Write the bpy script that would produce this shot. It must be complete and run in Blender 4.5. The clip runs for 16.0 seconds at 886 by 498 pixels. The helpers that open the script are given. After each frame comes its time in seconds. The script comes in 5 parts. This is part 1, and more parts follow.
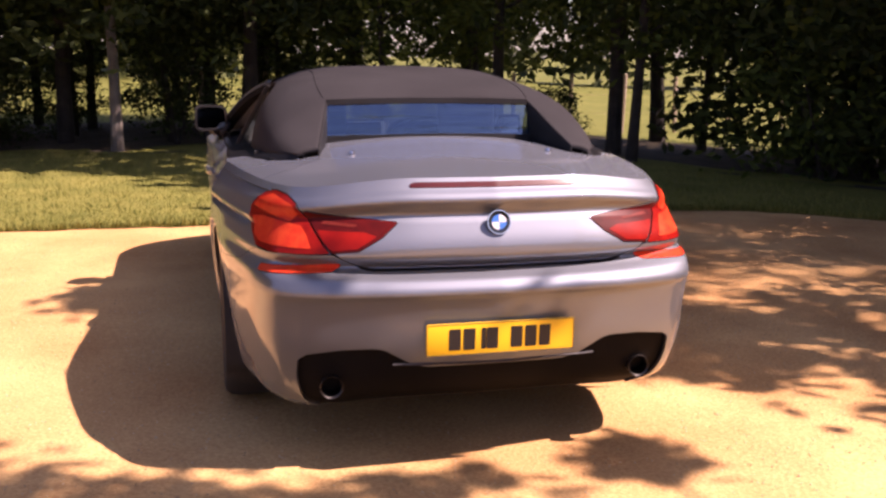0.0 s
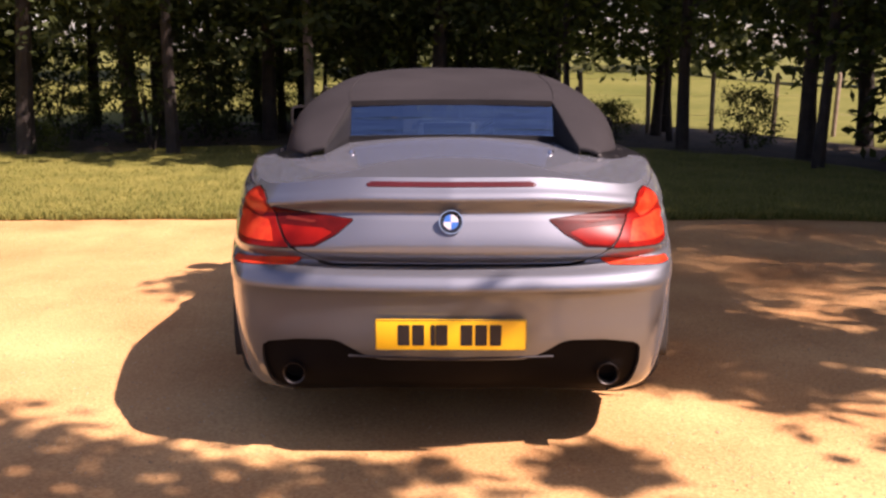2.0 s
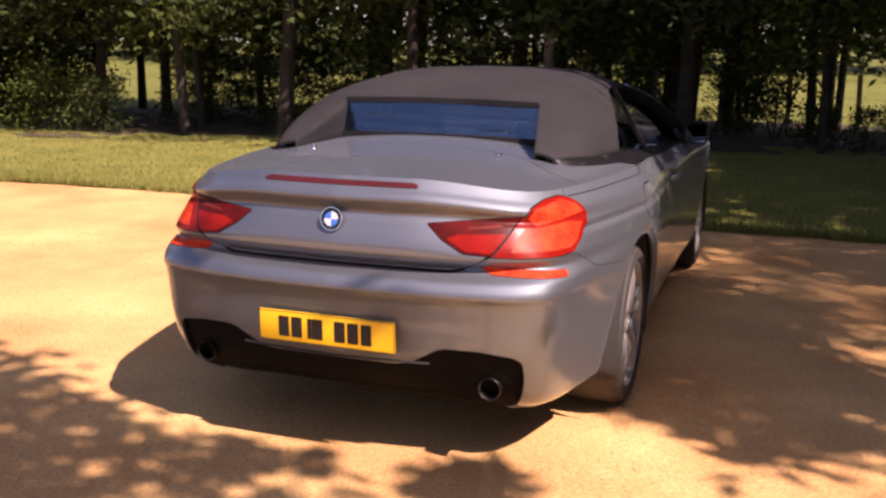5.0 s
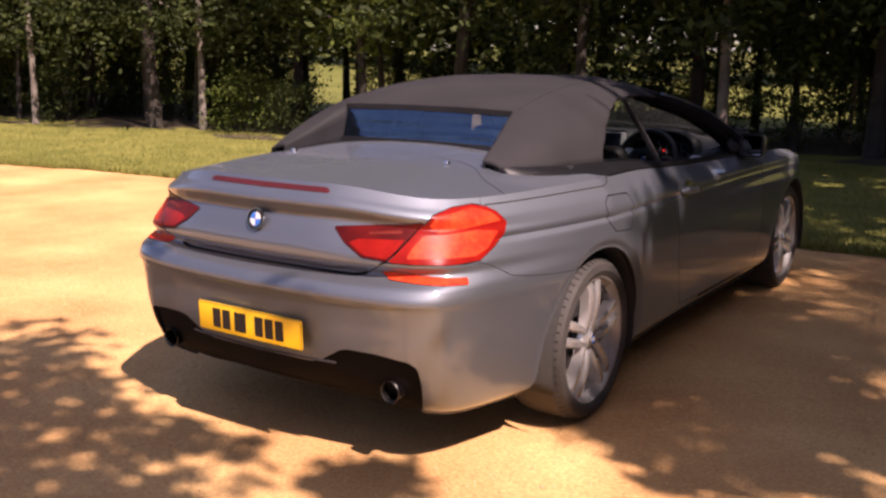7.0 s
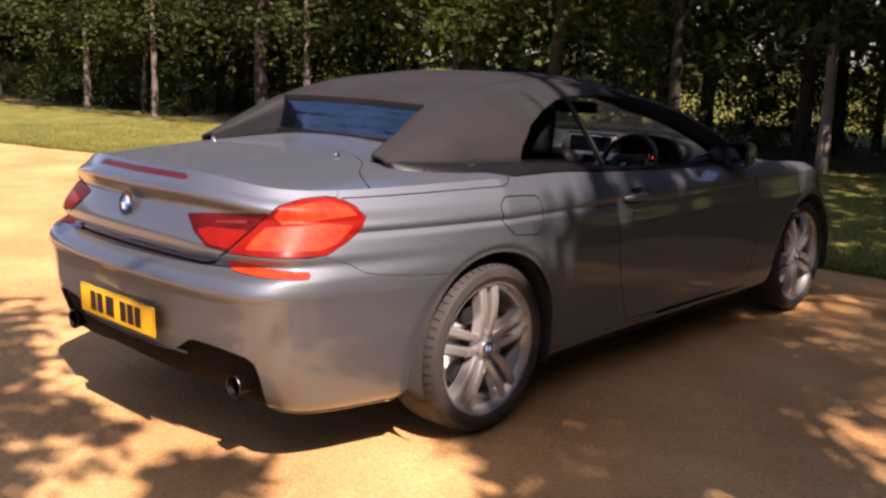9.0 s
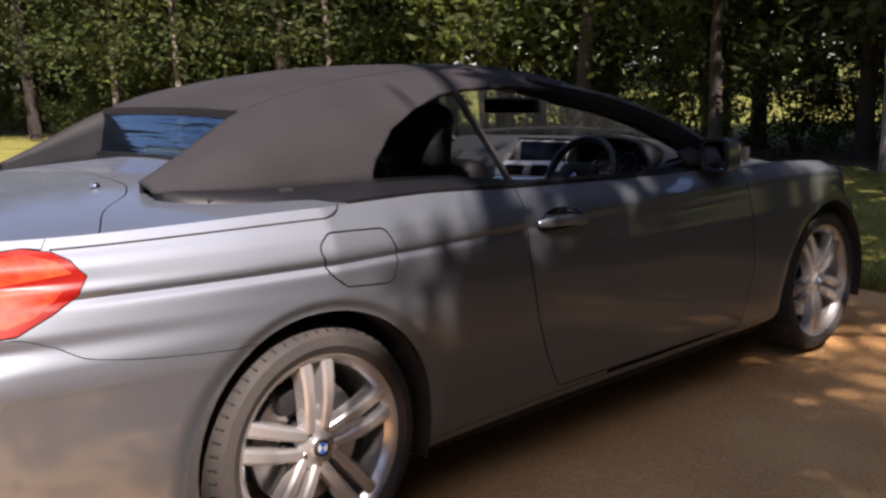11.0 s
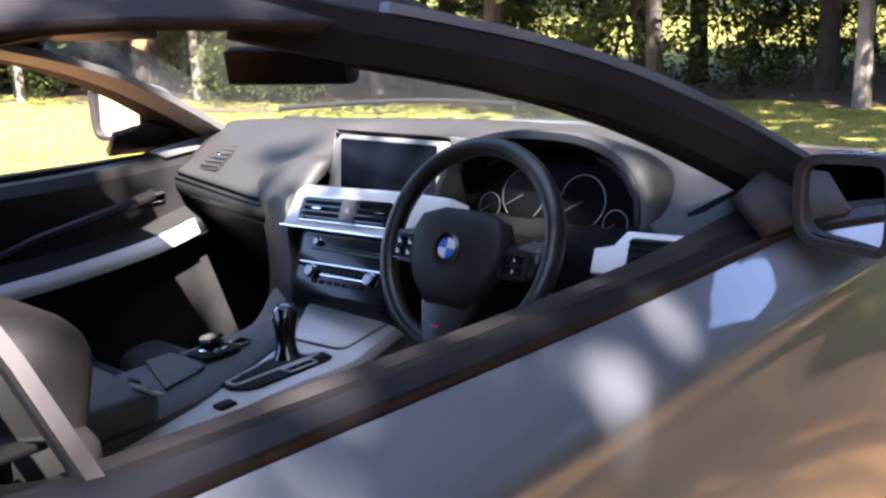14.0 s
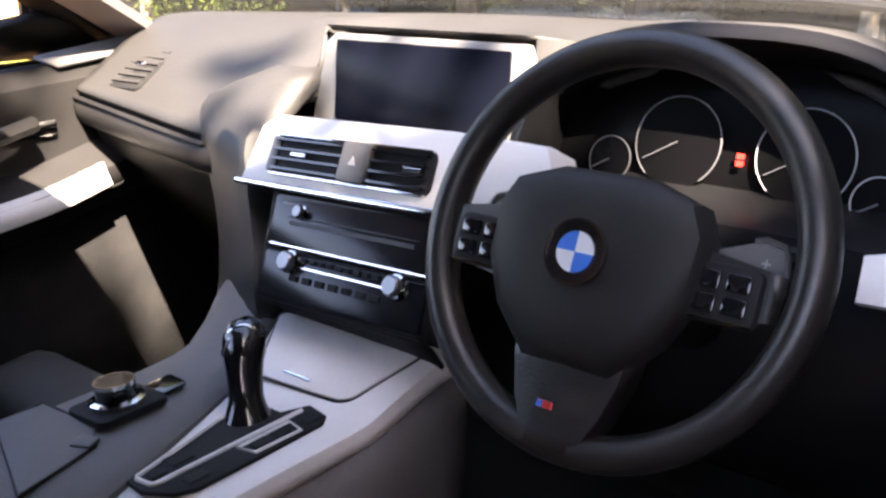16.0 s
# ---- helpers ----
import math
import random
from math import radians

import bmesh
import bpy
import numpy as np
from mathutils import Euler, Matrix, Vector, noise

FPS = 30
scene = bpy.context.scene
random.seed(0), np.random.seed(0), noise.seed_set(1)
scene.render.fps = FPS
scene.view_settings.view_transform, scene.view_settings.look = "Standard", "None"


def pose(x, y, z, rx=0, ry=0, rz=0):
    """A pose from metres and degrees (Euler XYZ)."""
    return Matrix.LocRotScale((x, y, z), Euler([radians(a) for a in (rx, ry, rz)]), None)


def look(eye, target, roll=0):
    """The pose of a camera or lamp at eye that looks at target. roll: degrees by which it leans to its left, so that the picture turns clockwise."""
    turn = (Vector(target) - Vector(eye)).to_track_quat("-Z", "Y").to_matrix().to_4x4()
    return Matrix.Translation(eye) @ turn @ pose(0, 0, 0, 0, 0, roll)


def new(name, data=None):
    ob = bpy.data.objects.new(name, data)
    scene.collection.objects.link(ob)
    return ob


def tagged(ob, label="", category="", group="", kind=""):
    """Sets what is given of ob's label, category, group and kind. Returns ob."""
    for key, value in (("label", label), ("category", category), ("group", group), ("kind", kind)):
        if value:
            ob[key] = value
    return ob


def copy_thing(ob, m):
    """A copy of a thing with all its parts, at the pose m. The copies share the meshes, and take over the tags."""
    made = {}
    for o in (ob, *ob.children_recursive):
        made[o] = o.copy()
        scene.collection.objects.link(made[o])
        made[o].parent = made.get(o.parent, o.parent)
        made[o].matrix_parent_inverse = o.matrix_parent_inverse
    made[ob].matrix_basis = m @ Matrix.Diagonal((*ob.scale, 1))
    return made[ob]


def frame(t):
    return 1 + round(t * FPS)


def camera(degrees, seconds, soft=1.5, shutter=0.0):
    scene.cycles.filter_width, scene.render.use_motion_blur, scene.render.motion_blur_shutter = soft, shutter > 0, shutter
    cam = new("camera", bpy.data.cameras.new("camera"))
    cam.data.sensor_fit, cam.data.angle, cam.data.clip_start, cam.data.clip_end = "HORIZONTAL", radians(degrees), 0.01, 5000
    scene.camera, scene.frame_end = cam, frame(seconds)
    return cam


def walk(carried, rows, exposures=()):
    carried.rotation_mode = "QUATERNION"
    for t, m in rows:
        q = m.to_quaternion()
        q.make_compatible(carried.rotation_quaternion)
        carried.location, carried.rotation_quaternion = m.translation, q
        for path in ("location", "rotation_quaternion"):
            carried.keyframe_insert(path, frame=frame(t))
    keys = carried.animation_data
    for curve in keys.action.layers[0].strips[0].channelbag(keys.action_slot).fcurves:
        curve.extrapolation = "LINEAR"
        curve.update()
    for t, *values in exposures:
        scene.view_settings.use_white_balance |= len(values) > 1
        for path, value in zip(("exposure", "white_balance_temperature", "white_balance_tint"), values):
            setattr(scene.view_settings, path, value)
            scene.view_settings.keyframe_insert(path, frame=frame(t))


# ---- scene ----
cam = camera(49.0, 16.0, soft=2.6)
PATH = [
    (0, (-0.948, -2.929, 1.421), (-0.48, -1.024, 1.031), 0.5),
    (0.5, (-0.673, -3.035, 1.41), (-0.362, -1.097, 1.029), 0.2),
    (1, (-0.451, -3.097, 1.396), (-0.251, -1.144, 1.014), 1.1),
    (1.5, (-0.211, -3.105, 1.409), (-0.138, -1.143, 1.028), 1.1),
    (2, (0.001, -3.122, 1.436), (-0.016, -1.161, 1.044), -0.0),
    (2.5, (0.282, -3.186, 1.422), (0.14, -1.228, 1.042), -0.0),
    (3, (0.495, -3.146, 1.399), (0.227, -1.203, 1.007), 0.2),
    (3.5, (0.775, -3.071, 1.411), (0.39, -1.144, 1.04), 0.7),
    (4, (0.997, -2.991, 1.426), (0.528, -1.087, 1.034), 0.7),
    (6.5, (2.261, -2.493, 1.475), (1.264, -0.803, 1.087), 0.9),
    (7, (2.501, -2.356, 1.473), (1.407, -0.729, 1.077), 0.6),
    (7.5, (2.734, -2.184, 1.45), (1.558, -0.617, 1.045), 0.7),
    (8, (2.926, -2.041, 1.481), (1.678, -0.532, 1.07), 1.5),
    (8.5, (3.188, -1.868, 1.46), (1.897, -0.393, 1.06), 2.2),
    (11, (2.958, -0.292, 1.319), (1.508, 1.04, 0.969), -1.5),
    (11.5, (2.803, 0.022, 1.348), (1.409, 1.413, 1.002), -2.3),
    (12, (2.557, 0.429, 1.345), (1.156, 1.806, 0.967), -1.3),
    (12.5, (2.312, 0.764, 1.318), (0.945, 2.171, 0.929), -1.5),
    (13, (2.027, 1.122, 1.297), (0.707, 2.555, 0.842), -2.9),
    (13.5, (1.732, 1.455, 1.31), (0.388, 2.856, 0.826), -2.0),
    (14, (1.386, 1.723, 1.277), (0.067, 3.144, 0.786), -3.1),
    (14.5, (1.128, 1.99, 1.23), (-0.212, 3.375, 0.692), -4.8),
    (15, (0.907, 2.105, 1.164), (-0.426, 3.482, 0.592), -3.6),
    (15.5, (0.789, 2.199, 1.144), (-0.505, 3.604, 0.552), -2.6),
    (16, (0.761, 2.206, 1.145), (-0.468, 3.652, 0.513), -1.5),
]
EXPOSURES = [(0.0, 1.33, 6900, 46), (2.0, 1.18, 6900, 42), (8.5, 1.10, 6850, 35), (11.0, 1.3, 6450, 26), (11.5, 1.65, 6350, 25), (12.0, 2.15, 6300, 24), (13.0, 2.95, 6250, 24), (14.0, 3.7, 6350, 25), (15.0, 4.05, 7200, 27), (16.0, 4.35, 7650, 28)]
walk(cam, [(t, look(eye, target, roll)) for t, eye, target, roll in PATH], EXPOSURES)


# ---- daylight ----
SUN_WAY = Vector((0.75, -0.38, 1.0)).normalized()   # towards the sun
world = bpy.data.worlds.new("sky")
scene.world = world
world.use_nodes = True
wn = world.node_tree.nodes
sky = wn.new("ShaderNodeTexSky")
sky.sky_type, sky.sun_disc = "NISHITA", False
sky.sun_elevation = math.asin(SUN_WAY.z)
sky.sun_rotation = math.atan2(SUN_WAY.x, SUN_WAY.y)
wn["Background"].inputs["Strength"].default_value = 0.076
world.node_tree.links.new(sky.outputs["Color"], wn["Background"].inputs["Color"])
sun = new("sun", bpy.data.lights.new("sun", "SUN"))
sun.data.energy, sun.data.angle, sun.data.color = 5.0, radians(0.53), (1.0, 0.92, 0.79)
sun.matrix_world = look(SUN_WAY * 30, (0, 0, 0))

# ---- materials ----
def material(name, color=(.5, .5, .5), rough=.6, metal=0.0, coat=0.0, second=None, scale=8.0, fine=60.0, bump=0.0, spec=.5, ramp=(.35, .65), detail=6.0, fine_mix=.25, alpha=1.0, depth=.002):
    """A surface whose colour wavers at two scales, with fine relief."""
    m = bpy.data.materials.new(name)
    m.use_nodes = True
    nt = m.node_tree
    b = nt.nodes["Principled BSDF"]
    b.inputs["Roughness"].default_value, b.inputs["Metallic"].default_value = rough, metal
    b.inputs["Coat Weight"].default_value, b.inputs["Coat Roughness"].default_value = coat, .04
    b.inputs["Specular IOR Level"].default_value = spec
    b.inputs["Base Color"].default_value = (*color, 1)
    geo = nt.nodes.new("ShaderNodeNewGeometry")
    if second:
        n1 = nt.nodes.new("ShaderNodeTexNoise")
        n1.inputs["Scale"].default_value, n1.inputs["Detail"].default_value = scale, detail
        n2 = nt.nodes.new("ShaderNodeTexNoise")
        n2.inputs["Scale"].default_value, n2.inputs["Detail"].default_value = fine, 3
        nt.links.new(geo.outputs["Position"], n1.inputs["Vector"])
        nt.links.new(geo.outputs["Position"], n2.inputs["Vector"])
        mix = nt.nodes.new("ShaderNodeMix")
        mix.inputs[0].default_value = fine_mix
        nt.links.new(n1.outputs["Fac"], mix.inputs[2])
        nt.links.new(n2.outputs["Fac"], mix.inputs[3])
        r = nt.nodes.new("ShaderNodeValToRGB")
        r.color_ramp.elements[0].position, r.color_ramp.elements[1].position = ramp
        r.color_ramp.elements[0].color, r.color_ramp.elements[1].color = (*color, 1), (*second, 1)
        nt.links.new(mix.outputs[0], r.inputs["Fac"])
        nt.links.new(r.outputs["Color"], b.inputs["Base Color"])
    if bump:
        n3 = nt.nodes.new("ShaderNodeTexNoise")
        n3.inputs["Scale"].default_value, n3.inputs["Detail"].default_value = fine, 4
        nt.links.new(geo.outputs["Position"], n3.inputs["Vector"])
        bp = nt.nodes.new("ShaderNodeBump")
        bp.inputs["Strength"].default_value, bp.inputs["Distance"].default_value = bump, depth
        nt.links.new(n3.outputs["Fac"], bp.inputs["Height"])
        nt.links.new(bp.outputs["Normal"], b.inputs["Normal"])
    if alpha < 1:
        b.inputs["Alpha"].default_value = alpha
    return m


def leaf_material(name, dark, light):
    m = bpy.data.materials.new(name)
    m.use_nodes = True
    nt = m.node_tree
    b = nt.nodes["Principled BSDF"]
    b.inputs["Roughness"].default_value, b.inputs["Specular IOR Level"].default_value = .7, .2
    geo = nt.nodes.new("ShaderNodeNewGeometry")
    r = nt.nodes.new("ShaderNodeValToRGB")
    r.color_ramp.elements[0].color, r.color_ramp.elements[1].color = (*dark, 1), (*light, 1)
    nt.links.new(geo.outputs["Random Per Island"], r.inputs["Fac"])
    nt.links.new(r.outputs["Color"], b.inputs["Base Color"])
    tr = nt.nodes.new("ShaderNodeBsdfTranslucent")
    nt.links.new(r.outputs["Color"], tr.inputs["Color"])
    mx = nt.nodes.new("ShaderNodeMixShader")
    mx.inputs[0].default_value = .32
    nt.links.new(b.outputs[0], mx.inputs[1])
    nt.links.new(tr.outputs[0], mx.inputs[2])
    nt.links.new(mx.outputs[0], nt.nodes["Material Output"].inputs["Surface"])
    return m


def glass_material(name, tint, see=.75, rough=.0, gloss=.05, sheen=(1, 1, 1), edge=.75):
    """A thin tinted pane: clear with a mirror's gloss."""
    m = bpy.data.materials.new(name)
    m.use_nodes = True
    nt = m.node_tree
    nt.nodes.remove(nt.nodes["Principled BSDF"])
    t = nt.nodes.new("ShaderNodeBsdfTransparent")
    t.inputs["Color"].default_value = (*(c * see for c in tint), 1)
    g = nt.nodes.new("ShaderNodeBsdfGlossy")
    g.inputs["Roughness"].default_value, g.inputs["Color"].default_value = rough, (*sheen, 1)
    f = nt.nodes.new("ShaderNodeLayerWeight")
    f.inputs["Blend"].default_value = .5
    pw = nt.nodes.new("ShaderNodeMath")
    pw.operation, pw.inputs[1].default_value = "POWER", 4.0
    ad = nt.nodes.new("ShaderNodeMath")
    ad.operation, ad.inputs[1].default_value, ad.inputs[2].default_value = "MULTIPLY_ADD", edge, gloss
    nt.links.new(f.outputs["Facing"], pw.inputs[0])
    nt.links.new(pw.outputs[0], ad.inputs[0])
    mx = nt.nodes.new("ShaderNodeMixShader")
    nt.links.new(ad.outputs[0], mx.inputs[0])
    nt.links.new(t.outputs[0], mx.inputs[1])
    nt.links.new(g.outputs[0], mx.inputs[2])
    nt.links.new(mx.outputs[0], nt.nodes["Material Output"].inputs["Surface"])
    return m


def emitter(name, color, power):
    m = material(name, color)
    m.node_tree.nodes["Principled BSDF"].inputs["Emission Color"].default_value = (*color, 1)
    m.node_tree.nodes["Principled BSDF"].inputs["Emission Strength"].default_value = power
    return m


PAINT = material("grey_metallic_paint", (.033, .045, .061), .10, 1.0, .85, (.043, .057, .075), 900, 2400, 0, ramp=(.3, .7))


def add_flakes(m, color, rough, share):
    """A broad sheen of metal flakes under the clear coat."""
    nt = m.node_tree
    b = nt.nodes.new("ShaderNodeBsdfPrincipled")
    b.inputs["Base Color"].default_value, b.inputs["Metallic"].default_value, b.inputs["Roughness"].default_value = (*color, 1), 1.0, rough
    mx = nt.nodes.new("ShaderNodeMixShader")
    mx.inputs[0].default_value = share
    nt.links.new(nt.nodes["Principled BSDF"].outputs[0], mx.inputs[1])
    nt.links.new(b.outputs[0], mx.inputs[2])
    nt.links.new(mx.outputs[0], nt.nodes["Material Output"].inputs["Surface"])


add_flakes(PAINT, (.72, .79, .88), .63, .205)
BLACK_GLOSS = material("gloss_black_trim", (.008, .008, .009), .12, 0, .6)
BLACK_SATIN = material("satin_black_trim", (.006, .006, .007), .42, 0, 0, (.009, .009, .010), 8, 120, spec=.2)
BLACK_PLASTIC = material("black_plastic", (.012, .012, .0125), .6, 0, 0, (.018, .018, .019), 6, 220, .25, spec=.16)
# black insert, made darker still for the shade under the bumper
VALANCE = material("shaded_black_valance", (.0045, .0045, .005), .7, 0, 0, (.008, .0075, .0075), 6, 220, .25, spec=.08)
UNDER = material("dark_underbody", (.01, .01, .01), .85, 0, 0, (.02, .018, .015), 5, 40, .3)
FABRIC = material("grey_canvas", (.0215, .0206, .0218), .93, 0, 0, (.0305, .0292, .0305), 3, 420, .5, spec=.15, depth=.001)
CHROME = material("chrome", (.75, .75, .76), .08, 1)
# exhaust tips: chrome darkened for the shade they sit in
DARK_METAL = material("shaded_metal", (.060, .056, .054), .42, 1)
GREY_METAL = material("grey_metal_trim", (.045, .044, .045), .5, .5)
SATIN = material("satin_chrome", (.6, .6, .61), .28, 1)
ALLOY = material("silver_alloy", (.62, .61, .60), .26, .7, .5, (.52, .51, .50), 9, 120)
RUBBER = material("tyre_rubber", (.019, .018, .0175), .75, 0, 0, (.042, .036, .031), 7, 90, .4)
RED_LENS = material("red_lens", (.17, .006, .004), .30, 0, 0, (.25, .010, .005), 14, 60, spec=.15)
DARK_RED = material("dark_red_lens", (.050, .004, .004), .38, 0, 0, (.10, .006, .005), 10, 50, spec=.12)
SMOKED_RED = material("smoked_red_lens", (.055, .010, .012), .3, 0, .1, (.075, .014, .016), 10, 50, spec=.2)
ORANGE_LENS = material("bright_red_lens", (.50, .024, .009), .42, 0, 0, (.60, .060, .016), 20, 80, spec=.15)
PALE_LENS = material("pale_red_lens", (.15, .020, .014), .42, 0, 0, (.11, .014, .010), 30, 90, spec=.12)
PLATE_YELLOW = material("yellow_plate", (.85, .50, .008), .35, 0, .3, (.80, .46, .008), 5, 60)
INK = material("black_ink", (.012, .010, .010), .5)
BADGE_BLUE = material("badge_blue", (.03, .16, .55), .25, 0, .8)
BADGE_WHITE = material("badge_white", (.75, .76, .78), .3, .2, .8)
SCREEN_GLASS = glass_material("hazy_windscreen_glass", (.86, .93, .92), .9)


def add_haze(m, color, share):
    """A thin pale veil of haze, painted over a pane as diffuse colour."""
    nt = m.node_tree
    out = nt.nodes["Material Output"]
    old = out.inputs["Surface"].links[0].from_socket
    d = nt.nodes.new("ShaderNodeBsdfDiffuse")
    d.inputs["Color"].default_value = (*color, 1)
    n = nt.nodes.new("ShaderNodeTexNoise")
    n.inputs["Scale"].default_value, n.inputs["Detail"].default_value = 3.0, 6.0
    k = nt.nodes.new("ShaderNodeMath")
    k.operation, k.inputs[1].default_value = "MULTIPLY", share * 2
    mx = nt.nodes.new("ShaderNodeMixShader")
    nt.links.new(n.outputs[0], k.inputs[0])
    nt.links.new(k.outputs[0], mx.inputs[0])
    nt.links.new(old, mx.inputs[1])
    nt.links.new(d.outputs[0], mx.inputs[2])
    nt.links.new(mx.outputs[0], out.inputs["Surface"])


add_haze(SCREEN_GLASS, (.7, .7, .68), .12)
# the blue sheen puts the sky's reflection into the pane's colour
REAR_GLASS = glass_material("rear_window_glass", (.42, .56, .66), .4, 0, .20, (.40, .58, .86))


def add_ripple(m, stretch, depth):
    """Slight waves in a flexible pane that draw its reflections out sideways."""
    nt = m.node_tree
    geo, mul, n, b = (nt.nodes.new(k) for k in ("ShaderNodeNewGeometry", "ShaderNodeVectorMath", "ShaderNodeTexNoise", "ShaderNodeBump"))
    mul.operation, mul.inputs[1].default_value = "MULTIPLY", stretch
    n.inputs["Scale"].default_value, n.inputs["Detail"].default_value = 1.0, 3.0
    b.inputs["Strength"].default_value, b.inputs["Distance"].default_value = 1.0, depth
    nt.links.new(geo.outputs["Position"], mul.inputs[0])
    nt.links.new(mul.outputs[0], n.inputs["Vector"])
    nt.links.new(n.outputs["Fac"], b.inputs["Height"])
    for g in nt.nodes:
        if g.bl_idname == "ShaderNodeBsdfGlossy" or g.bl_idname == "ShaderNodeBsdfAnisotropic":
            nt.links.new(b.outputs[0], g.inputs["Normal"])


add_ripple(REAR_GLASS, (1.6, 5, 40), .0045)
TINTED = glass_material("tinted_glass", (.86, .92, .92), .8, 0, .02, (1, 1, 1), .25)
MIRROR = material("mirror_glass", (.85, .86, .87), .02, 1)
LEATHER = material("black_leather", (.011, .0105, .0105), .56, 0, 0, (.017, .016, .016), 7, 260, .15, spec=.25)
KNOB_METAL = material("ridged_grey_metal", (.20, .20, .21), .32, 1)
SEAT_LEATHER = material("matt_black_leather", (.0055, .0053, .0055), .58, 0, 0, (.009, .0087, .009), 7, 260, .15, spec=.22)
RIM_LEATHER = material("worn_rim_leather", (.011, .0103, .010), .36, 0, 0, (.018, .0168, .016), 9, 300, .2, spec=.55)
# the same black seat leather, lightened for the light on the passenger cushion
LIT_CUSHION = material("lit_seat_leather", (.058, .055, .053), .55, 0, 0, (.078, .074, .071), 7, 260, .15, spec=.22)
GREY_LEATHER = material("grey_dash_leather", (.025, .024, .0237), .54, 0, 0, (.032, .0306, .0302), 5, 320, .4)
DARK_GREY_LEATHER = material("dark_grey_leather", (.125, .119, .116), .52, 0, 0, (.155, .148, .143), 6, 300, .4)
LIGHT_TRIM = material("light_satin_trim", (.70, .675, .65), .42, 0, .0, (.76, .735, .71), 6, 160)
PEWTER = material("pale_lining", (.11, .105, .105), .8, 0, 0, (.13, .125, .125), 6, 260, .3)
PILLAR = material("shaded_black_pillar", (.007, .007, .008), .85, 0, 0, (.013, .013, .014), 5, 300, .3, spec=.05)
CARPET = material("black_carpet", (.012, .012, .013), .95, 0, 0, (.022, .021, .021), 20, 300, .7)
SCREEN = material("dark_screen", (.004, .005, .010), .22, 0, 0, spec=.05)
PIANO = material("piano_black", (.006, .006, .008), .22, 0, .0, spec=.4)
GREY_PANEL = material("grey_satin_panel", (.10, .095, .093), .45, 0, 0, (.125, .12, .117), 8, 180)
GREY_SATIN = material("grey_satin_trim", (.20, .195, .19), .4, 0, 0, (.25, .245, .24), 6, 160)
DIAL = material("dial_black", (.003, .003, .0035), .3, spec=.12)
GREY_INK = material("grey_marking", (.35, .35, .36), .5)
DIM_INK = material("dim_marking", (.10, .10, .11), .5)
TAG_RED = material("red_marking", (.5, .03, .03), .4)
RED_GLOW = emitter("warning_light", (1.0, .03, .02), .16)
GRAVEL = material("sandy_gravel", (.41, .20, .074), .95, 0, 0, (.68, .42, .178), 1.1, 70, .8, spec=.2, ramp=(.36, .66), detail=9, fine_mix=.42, depth=.006)
GRASS = material("lawn", (.12, .13, .028), .9, 0, 0, (.255, .235, .06), 1.6, 45, 1.0, spec=.15, detail=8, fine_mix=.4, depth=.03)
MEADOW = material("sunlit_meadow", (.085, .10, .022), .9, 0, 0, (.155, .155, .042), .25, 3.0, .6, spec=.1, detail=6, fine_mix=.4, depth=.05)
# lighter than the near leaves: sun on the far trees put into the colour
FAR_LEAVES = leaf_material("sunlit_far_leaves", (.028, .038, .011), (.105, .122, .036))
SOIL = material("woodland_floor", (.035, .026, .014), .95, 0, 0, (.085, .060, .03), 2.2, 30, .9, depth=.03)
BLADE = leaf_material("grass_blades", (.10, .125, .026), (.31, .295, .078))
BARK = material("bark", (.020, .016, .013), .95, 0, 0, (.045, .036, .028), 6, 40, 1.0, depth=.02)
PALE_BARK = material("pale_bark", (.10, .085, .07), .9, 0, 0, (.20, .17, .14), 6, 40, .8, depth=.02)
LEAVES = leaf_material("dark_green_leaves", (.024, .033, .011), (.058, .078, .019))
LIGHT_LEAVES = leaf_material("light_green_leaves", (.03, .045, .009), (.10, .13, .022))
FENCE_WOOD = material("weathered_post", (.20, .15, .10), .9, 0, 0, (.30, .24, .17), 8, 60, .6)


# ---- mesh helpers ----
def mesh_of(verts, faces, mirrored=False):
    me = bpy.data.meshes.new("mesh")
    if mirrored:
        verts = [(-x, y, z) for x, y, z in verts]
        faces = [tuple(reversed(f)) for f in faces]
    me.from_pydata(verts, [], faces)
    me.polygons.foreach_set("use_smooth", [True] * len(me.polygons))
    return me


def part(name, data, mat, parent=None, label="", thick=0.0, sharp=35, bevel=0.0):
    """Links a bmesh or mesh as one mesh object under a thing or a part."""
    if isinstance(data, bmesh.types.BMesh):
        me = bpy.data.meshes.new(name)
        bmesh.ops.recalc_face_normals(data, faces=data.faces)
        data.to_mesh(me)
        data.free()
        me.polygons.foreach_set("use_smooth", [True] * len(me.polygons))
    else:
        me = data
    me.name = name
    if not me.materials:
        me.materials.append(mat)
    if sharp:
        me.set_sharp_from_angle(angle=radians(sharp))
    ob = new(name, me)
    if parent:
        ob.parent = parent
    if label:
        ob["label"] = label
    if thick:
        s = ob.modifiers.new("thickness", "SOLIDIFY")
        s.thickness, s.offset = thick, -1
        if mat in (PAINT, RED_LENS, DARK_RED):
            me.materials.append(UNDER)
            s.material_offset_rim = 1
            e = ob.modifiers.new("crisp_edges", "EDGE_SPLIT")
            e.split_angle = radians(40)
    if bevel:
        b = ob.modifiers.new("rounded", "BEVEL")
        b.width, b.segments, b.limit_method = bevel, 3, "ANGLE"
    return ob


